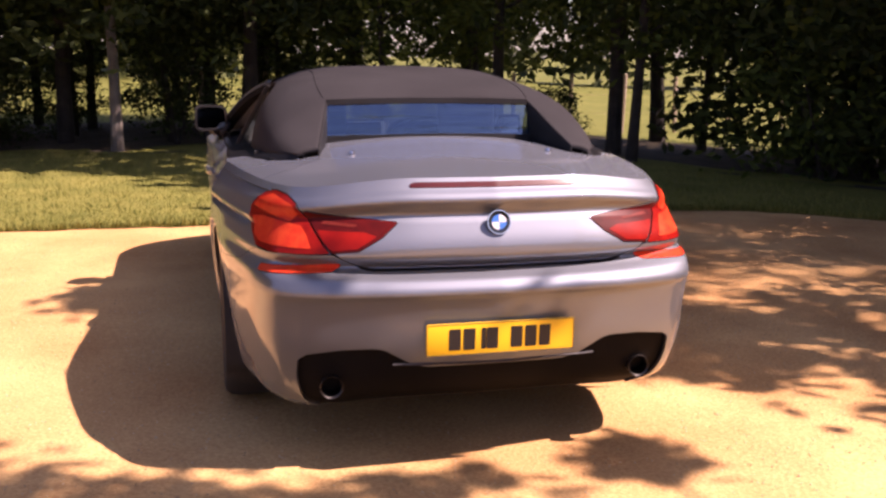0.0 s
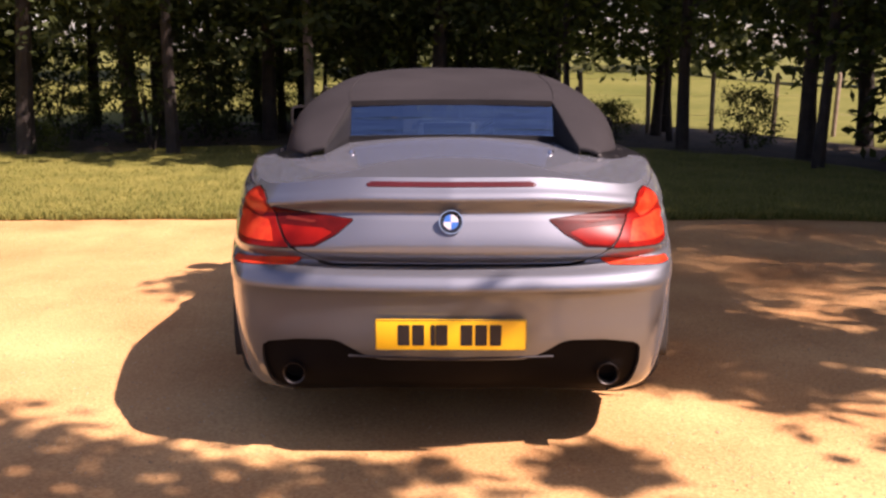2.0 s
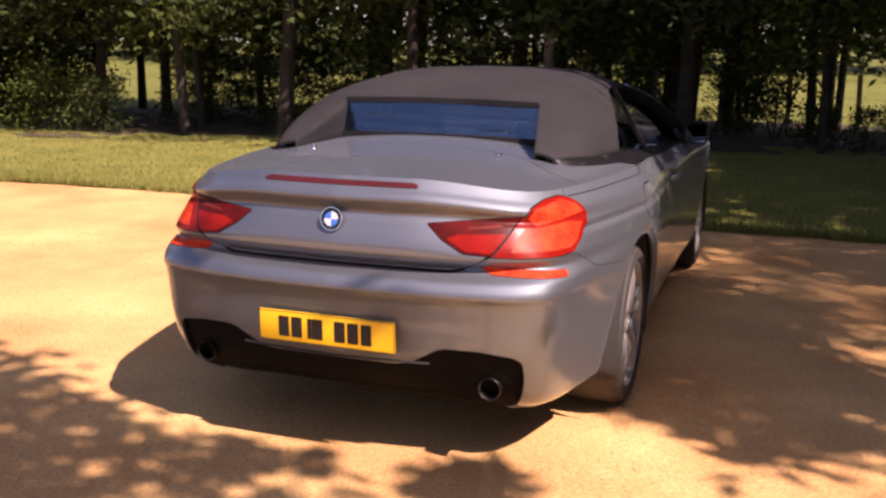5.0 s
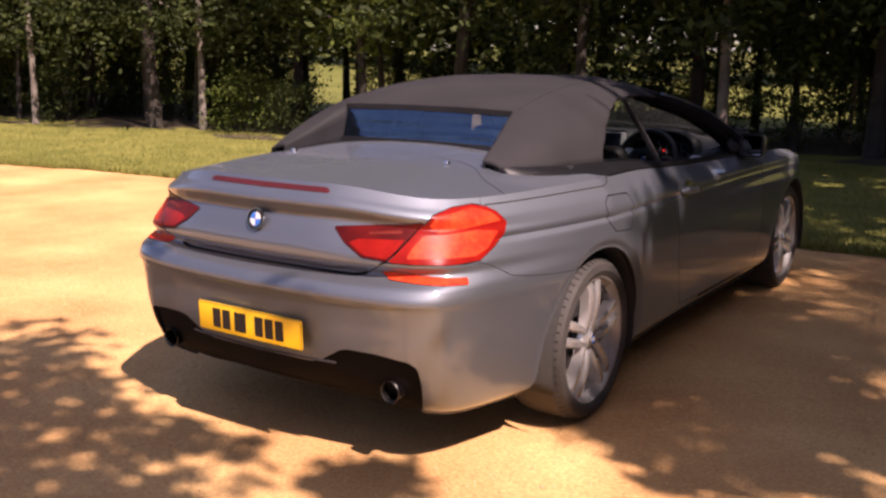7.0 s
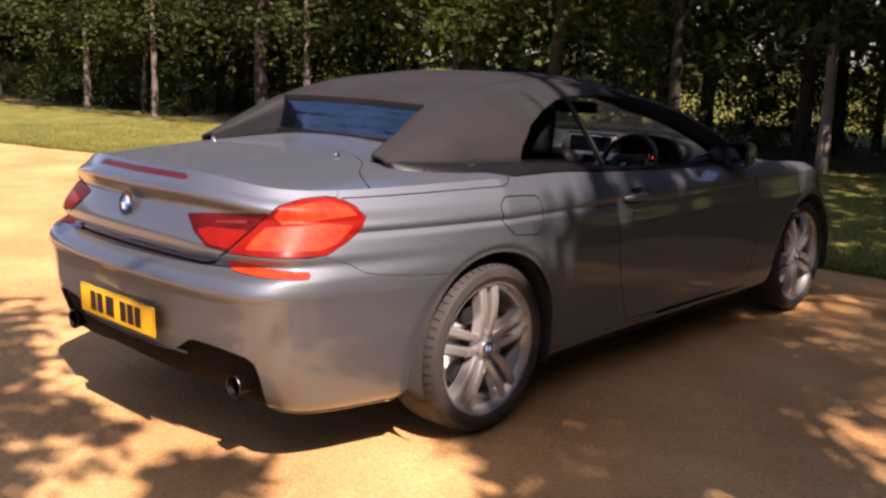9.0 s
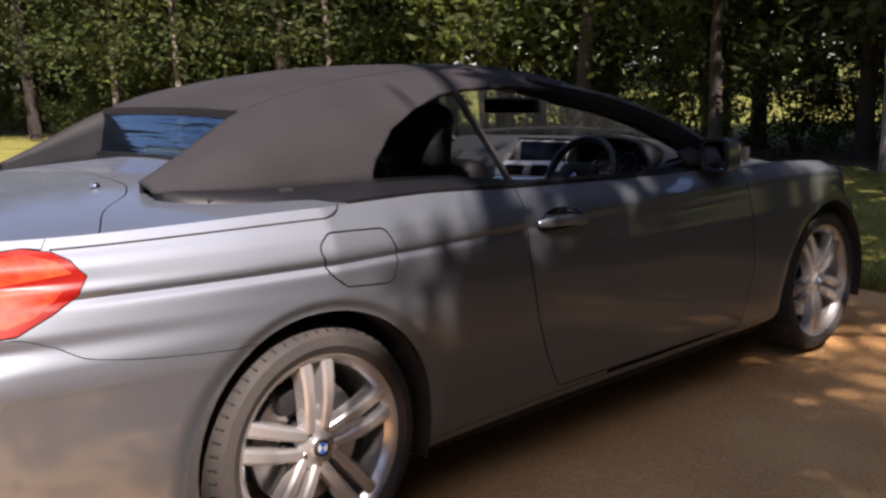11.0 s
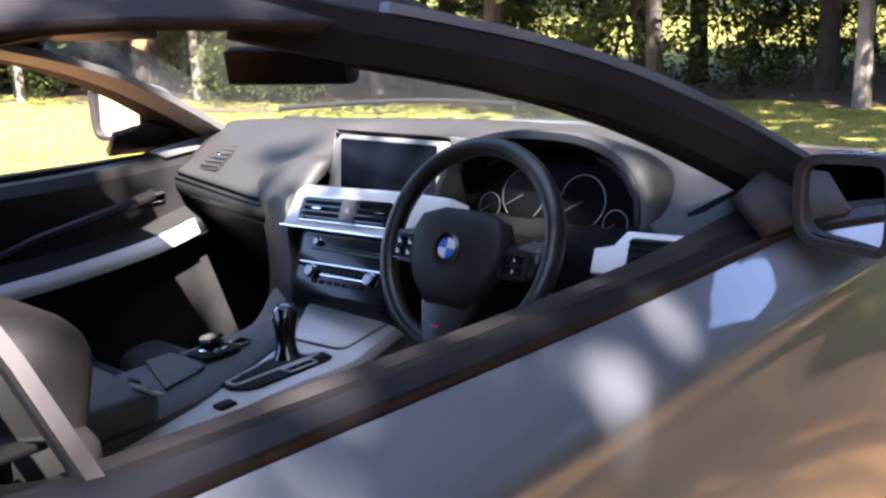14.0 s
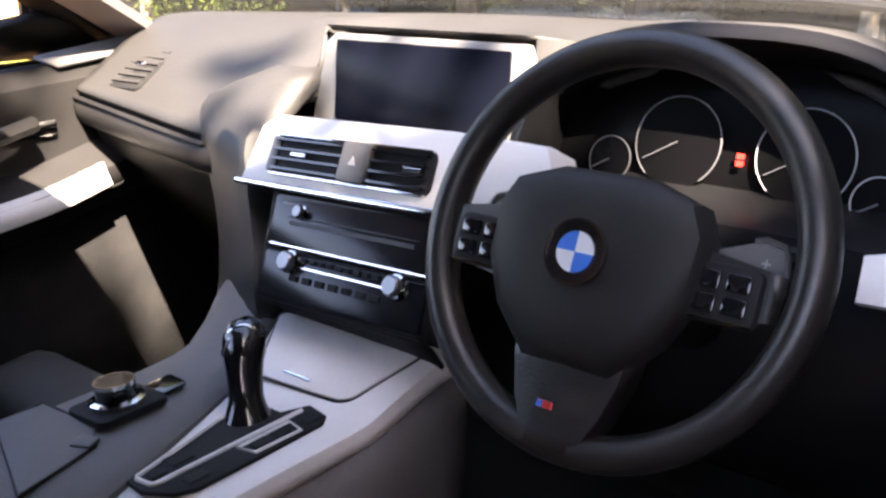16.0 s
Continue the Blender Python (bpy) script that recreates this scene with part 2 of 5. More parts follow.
def clipped(fn, us, vs, keep=(), mirrored=False, lift=0.0):
    """The surface fn over a grid, cut to where every function in keep is below zero."""
    pts = [[fn(u, v) for v in vs] for u in us]
    val = [[[f(*p) for f in keep] for p in row] for row in pts]
    verts, faces, seen = [], [], {}

    def index(p):
        key = (round(p[0], 5), round(p[1], 5), round(p[2], 5))
        if key not in seen:
            seen[key] = len(verts)
            verts.append(p)
        return seen[key]

    for i in range(len(us) - 1):
        for j in range(len(vs) - 1):
            ij = ((i, j), (i + 1, j), (i + 1, j + 1), (i, j + 1))
            poly = [(pts[a][b], val[a][b]) for a, b in ij]
            for k in range(len(keep)):
                if not poly:
                    break
                if all(q[1][k] <= 0 for q in poly):
                    continue
                out = []
                for (p, a), (q, b) in zip(poly, poly[1:] + poly[:1]):
                    if a[k] <= 0:
                        out.append((p, a))
                    if (a[k] <= 0) != (b[k] <= 0):
                        t = a[k] / (a[k] - b[k])
                        out.append((tuple(x + (y - x) * t for x, y in zip(p, q)), [x + (y - x) * t for x, y in zip(a, b)]))
                poly = out
            ids = []
            for p, _ in poly:
                n = index(p)
                if n not in ids:
                    ids.append(n)
            if len(ids) > 2:
                faces.append(tuple(ids))
    me = mesh_of(verts, faces, mirrored)
    if lift:
        bm = bmesh.new()
        bm.from_mesh(me)
        bm.normal_update()
        for v in bm.verts:
            v.co += v.normal * lift
        bm.to_mesh(me)
        bm.free()
    return me


def steps(a, b, n):
    return [a + (b - a) * i / n for i in range(n + 1)]


def sd_poly(poly, px, py):
    """Signed distance to a polygon, below zero inside."""
    d, inside = 1e9, False
    n = len(poly)
    for i in range(n):
        (ax, ay), (bx, by) = poly[i], poly[i - 1]
        ex, ey, wx, wy = bx - ax, by - ay, px - ax, py - ay
        t = min(1, max(0, (wx * ex + wy * ey) / (ex * ex + ey * ey + 1e-12)))
        d = min(d, math.hypot(wx - ex * t, wy - ey * t))
        if (ay > py) != (by > py) and px < (bx - ax) * (py - ay) / (by - ay) + ax:
            inside = not inside
    return -d if inside else d


def inside_yz(poly, r=0.0, off=0.0):
    return lambda x, y, z: sd_poly(poly, y, z) - r + off


def inside_sz(poly, r=0.0, off=0.0):
    return lambda x, y, z: sd_poly(poly, abs(x) + y, z) - r + off


def outside(f, gap=0.0):
    return lambda x, y, z: gap - f(x, y, z)


def box(cx, cy, cz, sx, sy, sz, bevel=0.0, seg=2, m=None):
    bm = bmesh.new()
    bmesh.ops.create_cube(bm, size=1, matrix=Matrix.LocRotScale((cx, cy, cz), None, (sx, sy, sz)))
    if bevel:
        bmesh.ops.bevel(bm, geom=bm.edges[:], offset=bevel, segments=seg, profile=.5, affect="EDGES")
    if m is not None:
        bmesh.ops.transform(bm, matrix=m, verts=bm.verts)
    return bm


def prism(outline, depth, bevel=0.0, m=None, seg=2):
    """An outline in its own x, y, thick along z, put at m."""
    bm = bmesh.new()
    lo = [bm.verts.new((x, y, 0)) for x, y in outline]
    f = bm.faces.new(lo)
    r = bmesh.ops.extrude_face_region(bm, geom=[f])
    bmesh.ops.translate(bm, vec=(0, 0, depth), verts=[g for g in r["geom"] if isinstance(g, bmesh.types.BMVert)])
    if bevel:
        es = [e for e in bm.edges if abs(e.verts[0].co.z - e.verts[1].co.z) < 1e-6 and e.verts[0].co.z > depth / 2]
        bmesh.ops.bevel(bm, geom=es, offset=bevel, segments=seg, profile=.5, affect="EDGES")
    bmesh.ops.recalc_face_normals(bm, faces=bm.faces)
    if m is not None:
        bmesh.ops.transform(bm, matrix=m, verts=bm.verts)
    return bm


def rounded(w, h, r, n=5):
    """A rectangle with round corners, about its middle."""
    pts = []
    for cx, cy, a0 in ((w / 2 - r, h / 2 - r, 0), (r - w / 2, h / 2 - r, 90), (r - w / 2, r - h / 2, 180), (w / 2 - r, r - h / 2, 270)):
        for k in range(n + 1):
            a = radians(a0 + 90 * k / n)
            pts.append((cx + r * math.cos(a), cy + r * math.sin(a)))
    return pts


def lathe(profile, m, n=48, close=False):
    """(radius, height) turned round z, put at m."""
    bm = bmesh.new()
    rings = []
    for r, h in profile:
        if r < 1e-6:
            rings.append([bm.verts.new((0, 0, h))])
        else:
            rings.append([bm.verts.new((r * math.cos(2 * math.pi * k / n), r * math.sin(2 * math.pi * k / n), h)) for k in range(n)])
    pairs = list(zip(rings, rings[1:])) + ([(rings[-1], rings[0])] if close else [])
    for a, b in pairs:
        for k in range(n):
            q = [a[k % len(a)], a[(k + 1) % len(a)], b[(k + 1) % len(b)], b[k % len(b)]]
            q = [v for i, v in enumerate(q) if v not in q[:i]]
            if len(q) > 2:
                bm.faces.new(q)
    bmesh.ops.recalc_face_normals(bm, faces=bm.faces)
    bmesh.ops.transform(bm, matrix=m, verts=bm.verts)
    return bm


def sweep(path, section, closed=False, up=(0, 0, 1), scale=None):
    """A flat section (a, b) carried along a path; a lies across, b along up."""
    bm = bmesh.new()
    path = [Vector(p) for p in path]
    n = len(path)
    rings = []
    for i, p in enumerate(path):
        a, b = (path[i - 1], path[(i + 1) % n]) if closed else (path[max(0, i - 1)], path[min(n - 1, i + 1)])
        t = (b - a).normalized()
        side = t.cross(Vector(up)).normalized()
        top = side.cross(t).normalized()
        k = scale(i / (n - 1)) if scale else 1
        rings.append([bm.verts.new(p + side * (u * k) + top * (v * k)) for u, v in section])
    m = len(section)
    for i in range(n if closed else n - 1):
        a, b = rings[i], rings[(i + 1) % n]
        for j in range(m):
            bm.faces.new((a[j], a[(j + 1) % m], b[(j + 1) % m], b[j]))
    if not closed:
        bm.faces.new(rings[0]), bm.faces.new(rings[-1])
    bmesh.ops.recalc_face_normals(bm, faces=bm.faces)
    return bm


def ring(r, n=10, squash=1.0):
    return [(r * math.cos(2 * math.pi * k / n), r * squash * math.sin(2 * math.pi * k / n)) for k in range(n)]


def loft(rows, closed=False):
    """A skin over rows of points."""
    nv = len(rows[0])
    verts = [tuple(p) for r in rows for p in r]
    faces = []
    for i in range(len(rows) - 1):
        for j in range(nv if closed else nv - 1):
            a, b = i * nv + j, i * nv + (j + 1) % nv
            faces.append((a, b, b + nv, a + nv))
    return mesh_of(verts, faces)


def thing(name, label, category, group="", at=(0, 0, 0)):
    ob = new(name)
    ob.location = at
    return tagged(ob, label, category, group)


# ---- the car's outer surface: x to its right, y ahead from the tail, z up ----
def curve(knots, t):
    """A smooth line through (t, value) knots."""
    n = len(knots)
    if t <= knots[0][0]:
        return knots[0][1]
    if t >= knots[-1][0]:
        return knots[-1][1]
    i = 0
    while knots[i + 1][0] < t:
        i += 1
    (t0, v0), (t1, v1) = knots[i], knots[i + 1]
    h = t1 - t0

    def slope(k):
        if k == 0 or k == n - 1:
            a, b = (0, 1) if k == 0 else (n - 2, n - 1)
            return (knots[b][1] - knots[a][1]) / (knots[b][0] - knots[a][0])
        l = (knots[k][1] - knots[k - 1][1]) / (knots[k][0] - knots[k - 1][0])
        r = (knots[k + 1][1] - knots[k][1]) / (knots[k + 1][0] - knots[k][0])
        return 0.0 if l * r <= 0 else 2 * l * r / (l + r)

    m0, m1 = slope(i) * h, slope(i + 1) * h
    u = (t - t0) / h
    return (2 * u**3 - 3 * u**2 + 1) * v0 + (u**3 - 2 * u**2 + u) * m0 + (3 * u**2 - 2 * u**3) * v1 + (u**3 - u**2) * m1


def smooth(a, b, t):
    t = min(1, max(0, (t - a) / (b - a)))
    return t * t * (3 - 2 * t)


# by level p: depth of the tail, its height; half width of the side, its height
TAIL_Y = [(0, .30), (1, .21), (2, .155), (3, .122), (4, .110), (4.75, .097), (5, .087), (5.25, .088), (6, .106), (7, .178), (7.62, .131), (7.8, .131), (9, .163), (9.4, .178), (10.3, .157), (10.6, .165), (11, .188), (12, .215)]
TAIL_Z = [(0, .22), (1, .28), (2, .36), (3, .47), (4, .57), (5, .645), (6, .685), (7, .725), (8, .80), (9, .875), (10, .935), (11, .985), (12, 1.02)]
SIDE_X = [(0, .83), (1, .893), (2, .917), (3, .931), (4, .938), (5, .941), (6, .940), (7, .937), (8, .931), (9, .929), (10, .913), (11, .884), (12, .860)]
SIDE_Z = [(0, .19), (1, .245), (2, .34), (3, .46), (4, .57), (5, .645), (6, .69), (7, .74), (8, .80), (9, .86)]
NOSE_Y = [(0, 4.70), (2, 4.84), (5, 4.87), (8, 4.82), (10, 4.76), (12, 4.66)]
NOSE_Z = [(0, .20), (2, .32), (5, .52), (8, .62), (10, .68), (12, .74)]
BELT_Z = [(0.3, .965), (1.2, .985), (1.5, .985), (2.0, .96), (2.75, .935), (3.2, .93), (3.7, .915), (4.05, .885), (4.3, .80), (4.55, .735), (4.9, .68)]
# plan of the tail's corner, low on the bumper and high on the shoulder: share of the half width, share of the depth
LOW_X = [(0, 0), (.15, .289), (.3, .535), (.42, .690), (.52, .787), (.62, .848), (.74, .898), (.87, .956), (1, 1)]
LOW_Y = [(0, 0), (.15, .010), (.3, .032), (.42, .063), (.52, .113), (.62, .218), (.74, .397), (.87, .665), (1, 1)]
HIGH_X = [(0, 0), (.15, .285), (.3, .525), (.42, .675), (.52, .765), (.62, .826), (.74, .884), (.87, .948), (1, 1)]
HIGH_Y = [(0, 0), (.15, .014), (.3, .057), (.42, .112), (.52, .190), (.62, .305), (.74, .470), (.87, .725), (1, 1)]
REAR_C, FRONT_C = 1.2, 3.95
LEVELS = 12


def belt(y):
    return curve(BELT_Z, y)


def side_z(y, p):
    if p <= 9:
        return curve(SIDE_Z, p) - max(0, y - 3.9) * .06 * p / 9
    lo = .86 - max(0, y - 3.9) * .06
    return lo + (belt(y) - lo) * curve([(9, 0), (10, .36), (11, .72), (12, 1)], p)


def width(y, p):
    """Half width between the axles."""
    waist = 1 - .022 * smooth(1.3, 2.2, y) + .012 * smooth(2.9, 3.8, y)
    bulge = .012 * math.exp(-((y - 4.0) / .5) ** 2) * smooth(3, 7, p) if y > 3 else 0
    return curve(SIDE_X, p) * waist + bulge


def crease(u, p):
    """Depth of the sharp undercut along the flank, dying away at the lamps."""
    return curve([(8.1, 0), (8.35, .001), (8.62, .013), (8.86, .001), (8.95, 0)], p) * (smooth(.60, .76, u) if u < 1 else 1 - .86 * smooth(1.10, 1.50, u))


def arch_lip(x, y, z):
    """The side drawn in a little round the wheel arches."""
    r = min(math.hypot(y - 1.15, z - .335), math.hypot(y - 4.005, z - .335))
    return (x - .016 * (1 - smooth(.388, .420, r)) * smooth(.5, .8, x), y, z)


def shell(u, p):
    """A place on the right half; u runs 0..1 round the tail, 1..2 along the side, 2..3 round the nose."""
    x, y, z = plain_shell(u, p)
    return arch_lip(x - crease(u, p), y, z)


def plain_shell(u, p):
    if u < 1:
        a, d = width(REAR_C, p), REAR_C - curve(TAIL_Y, p)
        k = smooth(6.2, 9.5, p)
        x = a * ((1 - k) * curve(LOW_X, u) + k * curve(HIGH_X, u))
        y = REAR_C - d + d * ((1 - k) * curve(LOW_Y, u) + k * curve(HIGH_Y, u))
        w = smooth(.30, .95, x / a)
        z = curve(TAIL_Z, p) * (1 - w) + side_z(y, p) * w
        return (x, y, z)
    if u <= 2:
        y = REAR_C + (FRONT_C - REAR_C) * (u - 1)
        return (width(y, p), y, side_z(y, p))
    n = 2.2 - .4 * smooth(5, 7.5, p)
    a, d = width(FRONT_C, p), curve(NOSE_Y, p) - FRONT_C
    ang = (3 - u) * math.pi / 2
    c, s = math.cos(ang), math.sin(ang)
    x, y = a * max(0, s) ** (2 / n), FRONT_C + d * max(0, c) ** (2 / n)
    w = smooth(.25, .9, x / a)
    return (x, y, curve(NOSE_Z, p) * (1 - w) + side_z(y, p) * w)


def deck(u, g):
    """Boot lid and shoulders: from the top edge at u forward to the soft top's foot."""
    x, y, z = shell(u, LEVELS)
    y1 = max(y, 1.3)
    zf = 1.085 - .10 * (x / .862) ** 2
    rise = zf - z
    return (x, y + (y1 - y) * g, z + rise * (1 - (1 - g) ** 1.6))


def top_z(y):
    """Height of the soft top's ridge."""
    return curve([(.85, 1.072), (1.0, 1.142), (1.2, 1.238), (1.4, 1.30), (1.65, 1.343), (1.95, 1.367), (2.25, 1.367), (2.5, 1.345), (2.68, 1.315)], y)


def top_x(y):
    return curve([(.85, .60), (.95, .66), (1.1, .715), (1.4, .755), (2.0, .745), (2.7, .735)], y)


def soft_top(y, s):
    """s: -1 left foot, 0 ridge, 1 right foot."""
    zb = curve([(.85, 1.042), (1.3, 1.015), (2.0, .985), (2.7, .96)], y)
    a = abs(s) * math.pi / 2
    n = 3.9 - .5 * smooth(1.3, 1.9, y)
    h = max(0, math.cos(a)) ** (2 / n)
    x = top_x(y) * (1 - .09 * h) * max(0, math.sin(a)) ** (2 / n)
    return (math.copysign(x, s), y, zb + (top_z(y) - zb) * h)


# ---- the ground ----
def drive_edge(x):
    """Where the gravel ends ahead of the car."""
    return curve([(-30, 2.0), (-14, 3.9), (-9.2, 4.85), (-7.4, 5.22), (-5, 5.36), (-1, 5.42), (3.0, 5.43), (3.9, 5.3), (5.0, 4.5), (6.2, 2.9), (7.2, 0.5), (7.9, -4), (8.2, -12)], x)


def woods_edge(x):
    return curve([(-40, 7.5), (-16, 9.0), (-9.5, 9.4), (-3.5, 11.2), (2.2, 12.2), (4.6, 9.2), (6.0, 6.4), (8.0, 3.0), (10, -1), (12, -14)], x)


def sheet(name, fn, us, vs, mat, label):
    me = clipped(fn, us, vs)
    ob = part(name, me, mat, sharp=0)
    if ob.data.polygons[0].normal.z < 0:
        ob.data.flip_normals()
    return tagged(ob, label, name.replace("_", " "), kind="structure")


def wave(x, y, k=.5):
    return noise.noise(Vector((x * k, y * k, 3.1)))


far = [-900, -400, -200, -100, -60, -40, -30, -20, -10, 0, 10, 15, 20, 25, 30, 35, 40, 50, 60, 80, 100, 200, 400, 900]
sheet("ground", lambda x, y: (x, y, -.05 + 1.8 * smooth(17, 70, y) * smooth(-200, -40, x) * (1 - smooth(7, 18, x))), far, far, MEADOW, "open meadow grass running out to the horizon")


def gravel(u, v):
    x = u
    e = drive_edge(x) + .06 * wave(x, 0, 2.2) + .03 * wave(x, 4, 7)
    y = e - 34 * v ** 2.2
    return (x, y, .006 * wave(x, y, .9) + .003 * wave(x, y, 5) - .004)


sheet("gravel_drive", gravel, steps(-30, 9.5, 316), steps(0, 1, 60), GRAVEL, "sandy tan gravel drive in sun and dappled shade")


def lawn(u, v):
    x = u
    a = drive_edge(x) + .06 * wave(x, 0, 2.2) + .03 * wave(x, 4, 7) - .03
    b = max(a + .5, woods_edge(x) + 1.0)
    y = a + (b - a) * v
    edge = min(1, v * (b - a) / .12)
    return (x, y, -.02 + .05 * edge + .02 * wave(x, y, .8) + .015 * wave(x, y, 3) * edge)


sheet("lawn", lawn, steps(-34, 9.0, 280), steps(0, 1, 40), GRASS, "mown lawn between the gravel and the wood")
sheet("woodland_floor", lambda x, v: (x, woods_edge(x) + 7.0 * v - .2, .0 + .05 * wave(x, v * 7, .6) + .03), steps(-40, 12, 120), steps(0, 1, 14), SOIL, "dark leaf-littered floor under the trees")


def grass_blades(n):
    rng = random.Random(5)
    verts, faces = [], []
    for _ in range(n):
        x = rng.uniform(-14, 5.5)
        e = drive_edge(x) + .06 * wave(x, 0, 2.2) + .03 * wave(x, 4, 7)
        y = e - .03 + (rng.random() ** 2.2) * 6.2
        if y > woods_edge(x) + .4:
            continue
        z = .005 + .02 * wave(x, y, .8)
        h, a = rng.uniform(.03, .075), rng.uniform(0, 6.28)
        w = .006 + .004 * rng.random()
        dx, dy = math.cos(a) * w, math.sin(a) * w
        lx, ly = rng.uniform(-.03, .03), rng.uniform(-.03, .03)
        k = len(verts)
        verts += [(x - dx, y - dy, z), (x + dx, y + dy, z), (x + lx, y + ly, z + h)]
        faces.append((k, k + 1, k + 2))
    return mesh_of(verts, faces)


tagged(part("lawn_grass", grass_blades(90000), BLADE, sharp=0), "short uneven green grass blades on the lawn", "grass", kind="stuff")


def pebbles(n):
    rng = random.Random(8)
    verts, faces = [], []
    for _ in range(n):
        x, y = rng.uniform(-4, 5), rng.uniform(-2.2, 5.3)
        if y > drive_edge(x) - .05:
            continue
        r = rng.uniform(.002, .005) * (1.6 if rng.random() < .02 else 1)
        k = len(verts)
        a = rng.uniform(0, 6.28)
        for j in range(4):
            verts.append((x + r * math.cos(a + j * 1.57) * rng.uniform(.7, 1.3), y + r * math.sin(a + j * 1.57) * rng.uniform(.7, 1.3), -.002))
        verts.append((x, y, r * .9))
        faces += [(k + j, k + (j + 1) % 4, k + 4) for j in range(4)]
    return mesh_of(verts, faces)


STONE = leaf_material("loose_stone", (.30, .19, .10), (.62, .46, .28))
tagged(part("loose_stones", pebbles(14000), STONE, sharp=0), "loose small tan stones strewn over the gravel", "gravel", kind="stuff")


# ---- trees ----
def leaf_clumps(seed, clumps, per, spread, size, shape):
    """Many small leaves in clumps; shape(rng) gives a clump's middle."""
    rng = random.Random(seed)
    verts, faces = [], []
    for _ in range(clumps):
        c = shape(rng)
        s = spread * rng.uniform(.6, 1.3)
        for _ in range(per):
            p = Vector((rng.gauss(0, s), rng.gauss(0, s), rng.gauss(0, s * .6))) + c
            d = Vector((rng.gauss(0, 1), rng.gauss(0, 1), rng.gauss(0, .7))).normalized()
            e = d.cross(Vector((rng.gauss(0, 1), rng.gauss(0, 1), rng.gauss(0, 1)))).normalized()
            l, w = size * rng.uniform(.6, 1.3), size * rng.uniform(.3, .55)
            k = len(verts)
            verts += [tuple(p - d * l * .5), tuple(p + e * w * .5), tuple(p + d * l * .5), tuple(p - e * w * .5)]
            faces.append((k, k + 1, k + 2, k + 3))
    return mesh_of(verts, faces)


def make_tree(seed, height, girth, crown_r, low, bark, leaves, label, lean=.0, clumps=110, per=46, size=.17, group="trees of the wood"):
    rng = random.Random(seed)
    tree = thing("tree", label, "tree", group)
    ph = rng.uniform(0, 6.28)
    bend = lambda h: Vector((math.cos(ph) * lean * h + .10 * math.sin(h * .9 + ph) * h / 6, math.sin(ph) * lean * h * .4 + .10 * math.cos(h * .7 + ph) * h / 6, h))
    path = [bend(height * .92 * k / 14) - Vector((0, 0, .15 if k == 0 else 0)) for k in range(15)]
    trunk = sweep(path, ring(girth, 9), up=(0, 1, 0), scale=lambda t: 1.25 - .2 * min(1, t * 12) - .85 * t)
    part("trunk", trunk, bark, tree)
    limbs = []
    for k in range(6):
        h = low + (height * .85 - low) * (k + rng.random()) / 6
        b = bend(h)
        a = rng.uniform(0, 6.28)
        ln = crown_r * rng.uniform(.5, .95)
        pts = [b + Vector((math.cos(a) * ln * t, math.sin(a) * ln * t, ln * (.55 * t - .15 * t * t))) for t in steps(0, 1, 4)]
        limbs.append(sweep(pts, ring(girth * .32, 5), up=(.1, .2, 1), scale=lambda t: 1.1 - .9 * t))
    for limb in limbs:
        part("limb", limb, bark, tree)

    def shape(r):
        a, q, h = r.uniform(0, 6.28), math.sqrt(r.random()), r.random()
        rad = crown_r * (.35 + .65 * math.sin(math.pi * min(1, .18 + .8 * h))) * q
        m = bend(low + (height - low) * h)
        return m + Vector((math.cos(a) * rad, math.sin(a) * rad, 0))

    part("crown", leaf_clumps(seed + 50, clumps, per, .34, size, shape), leaves, tree, sharp=0)
    return tree


def make_shrub(seed, height, radius, leaves, label, clumps=46, per=46, size=.10):
    rng = random.Random(seed)
    shrub = thing("shrub", label, "shrub", "undergrowth of the wood")
    stems = []
    for _ in range(4):
        a, l = rng.uniform(0, 6.28), radius * rng.uniform(.4, .8)
        stems.append(sweep([Vector((math.cos(a) * l * t * .7, math.sin(a) * l * t * .7, height * .8 * t - .08)) for t in steps(0, 1, 5)], ring(.018, 5), up=(0, 1, .1), scale=lambda t: 1.1 - .8 * t))
    for stem in stems:
        part("stem", stem, BARK, shrub)

    def shape(r):
        a, q, h = r.uniform(0, 6.28), math.sqrt(r.random()), r.random() ** .8
        rad = radius * q * (1.05 - .6 * h)
        return Vector((math.cos(a) * rad, math.sin(a) * rad, height * (.08 + .9 * h)))

    part("foliage", leaf_clumps(seed + 9, clumps, per, .16, size, shape), leaves, shrub, sharp=0)
    return shrub


def scatter(kinds, places):
    """Puts the first of each kind at its first place and copies at the rest."""
    used = set()
    for k, x, y, rz, s in places:
        ob = kinds[k]
        if k in used:
            ob = copy_thing(ob, pose(x, y, 0, 0, 0, rz))
        used.add(k)
        ob.location, ob.rotation_euler, ob.scale = (x, y, 0), (0, 0, radians(rz)), (s, s, s)


rng = random.Random(21)
kinds = [
    make_tree(1, 9.5, .10, 2.6, 1.5, BARK, LEAVES, "slender dark-barked tree with dense dark green leaves"),
    make_tree(2, 10.5, .12, 2.8, 1.8, BARK, LEAVES, "tall dark-trunked tree in the shaded wood", .05, 170),
    make_tree(3, 8.5, .07, 2.2, 1.6, PALE_BARK, LEAVES, "thin pale-barked tree with dark green crown", .03),
    make_tree(4, 9.0, .08, 1.9, 1.7, BARK, LIGHT_LEAVES, "leaning slender tree with lighter green leaves", .16),
    make_tree(5, 8.0, .06, 2.0, 1.5, BARK, LIGHT_LEAVES, "young thin tree with yellow-green leaves", .08),
]
places = []
x = -30.0
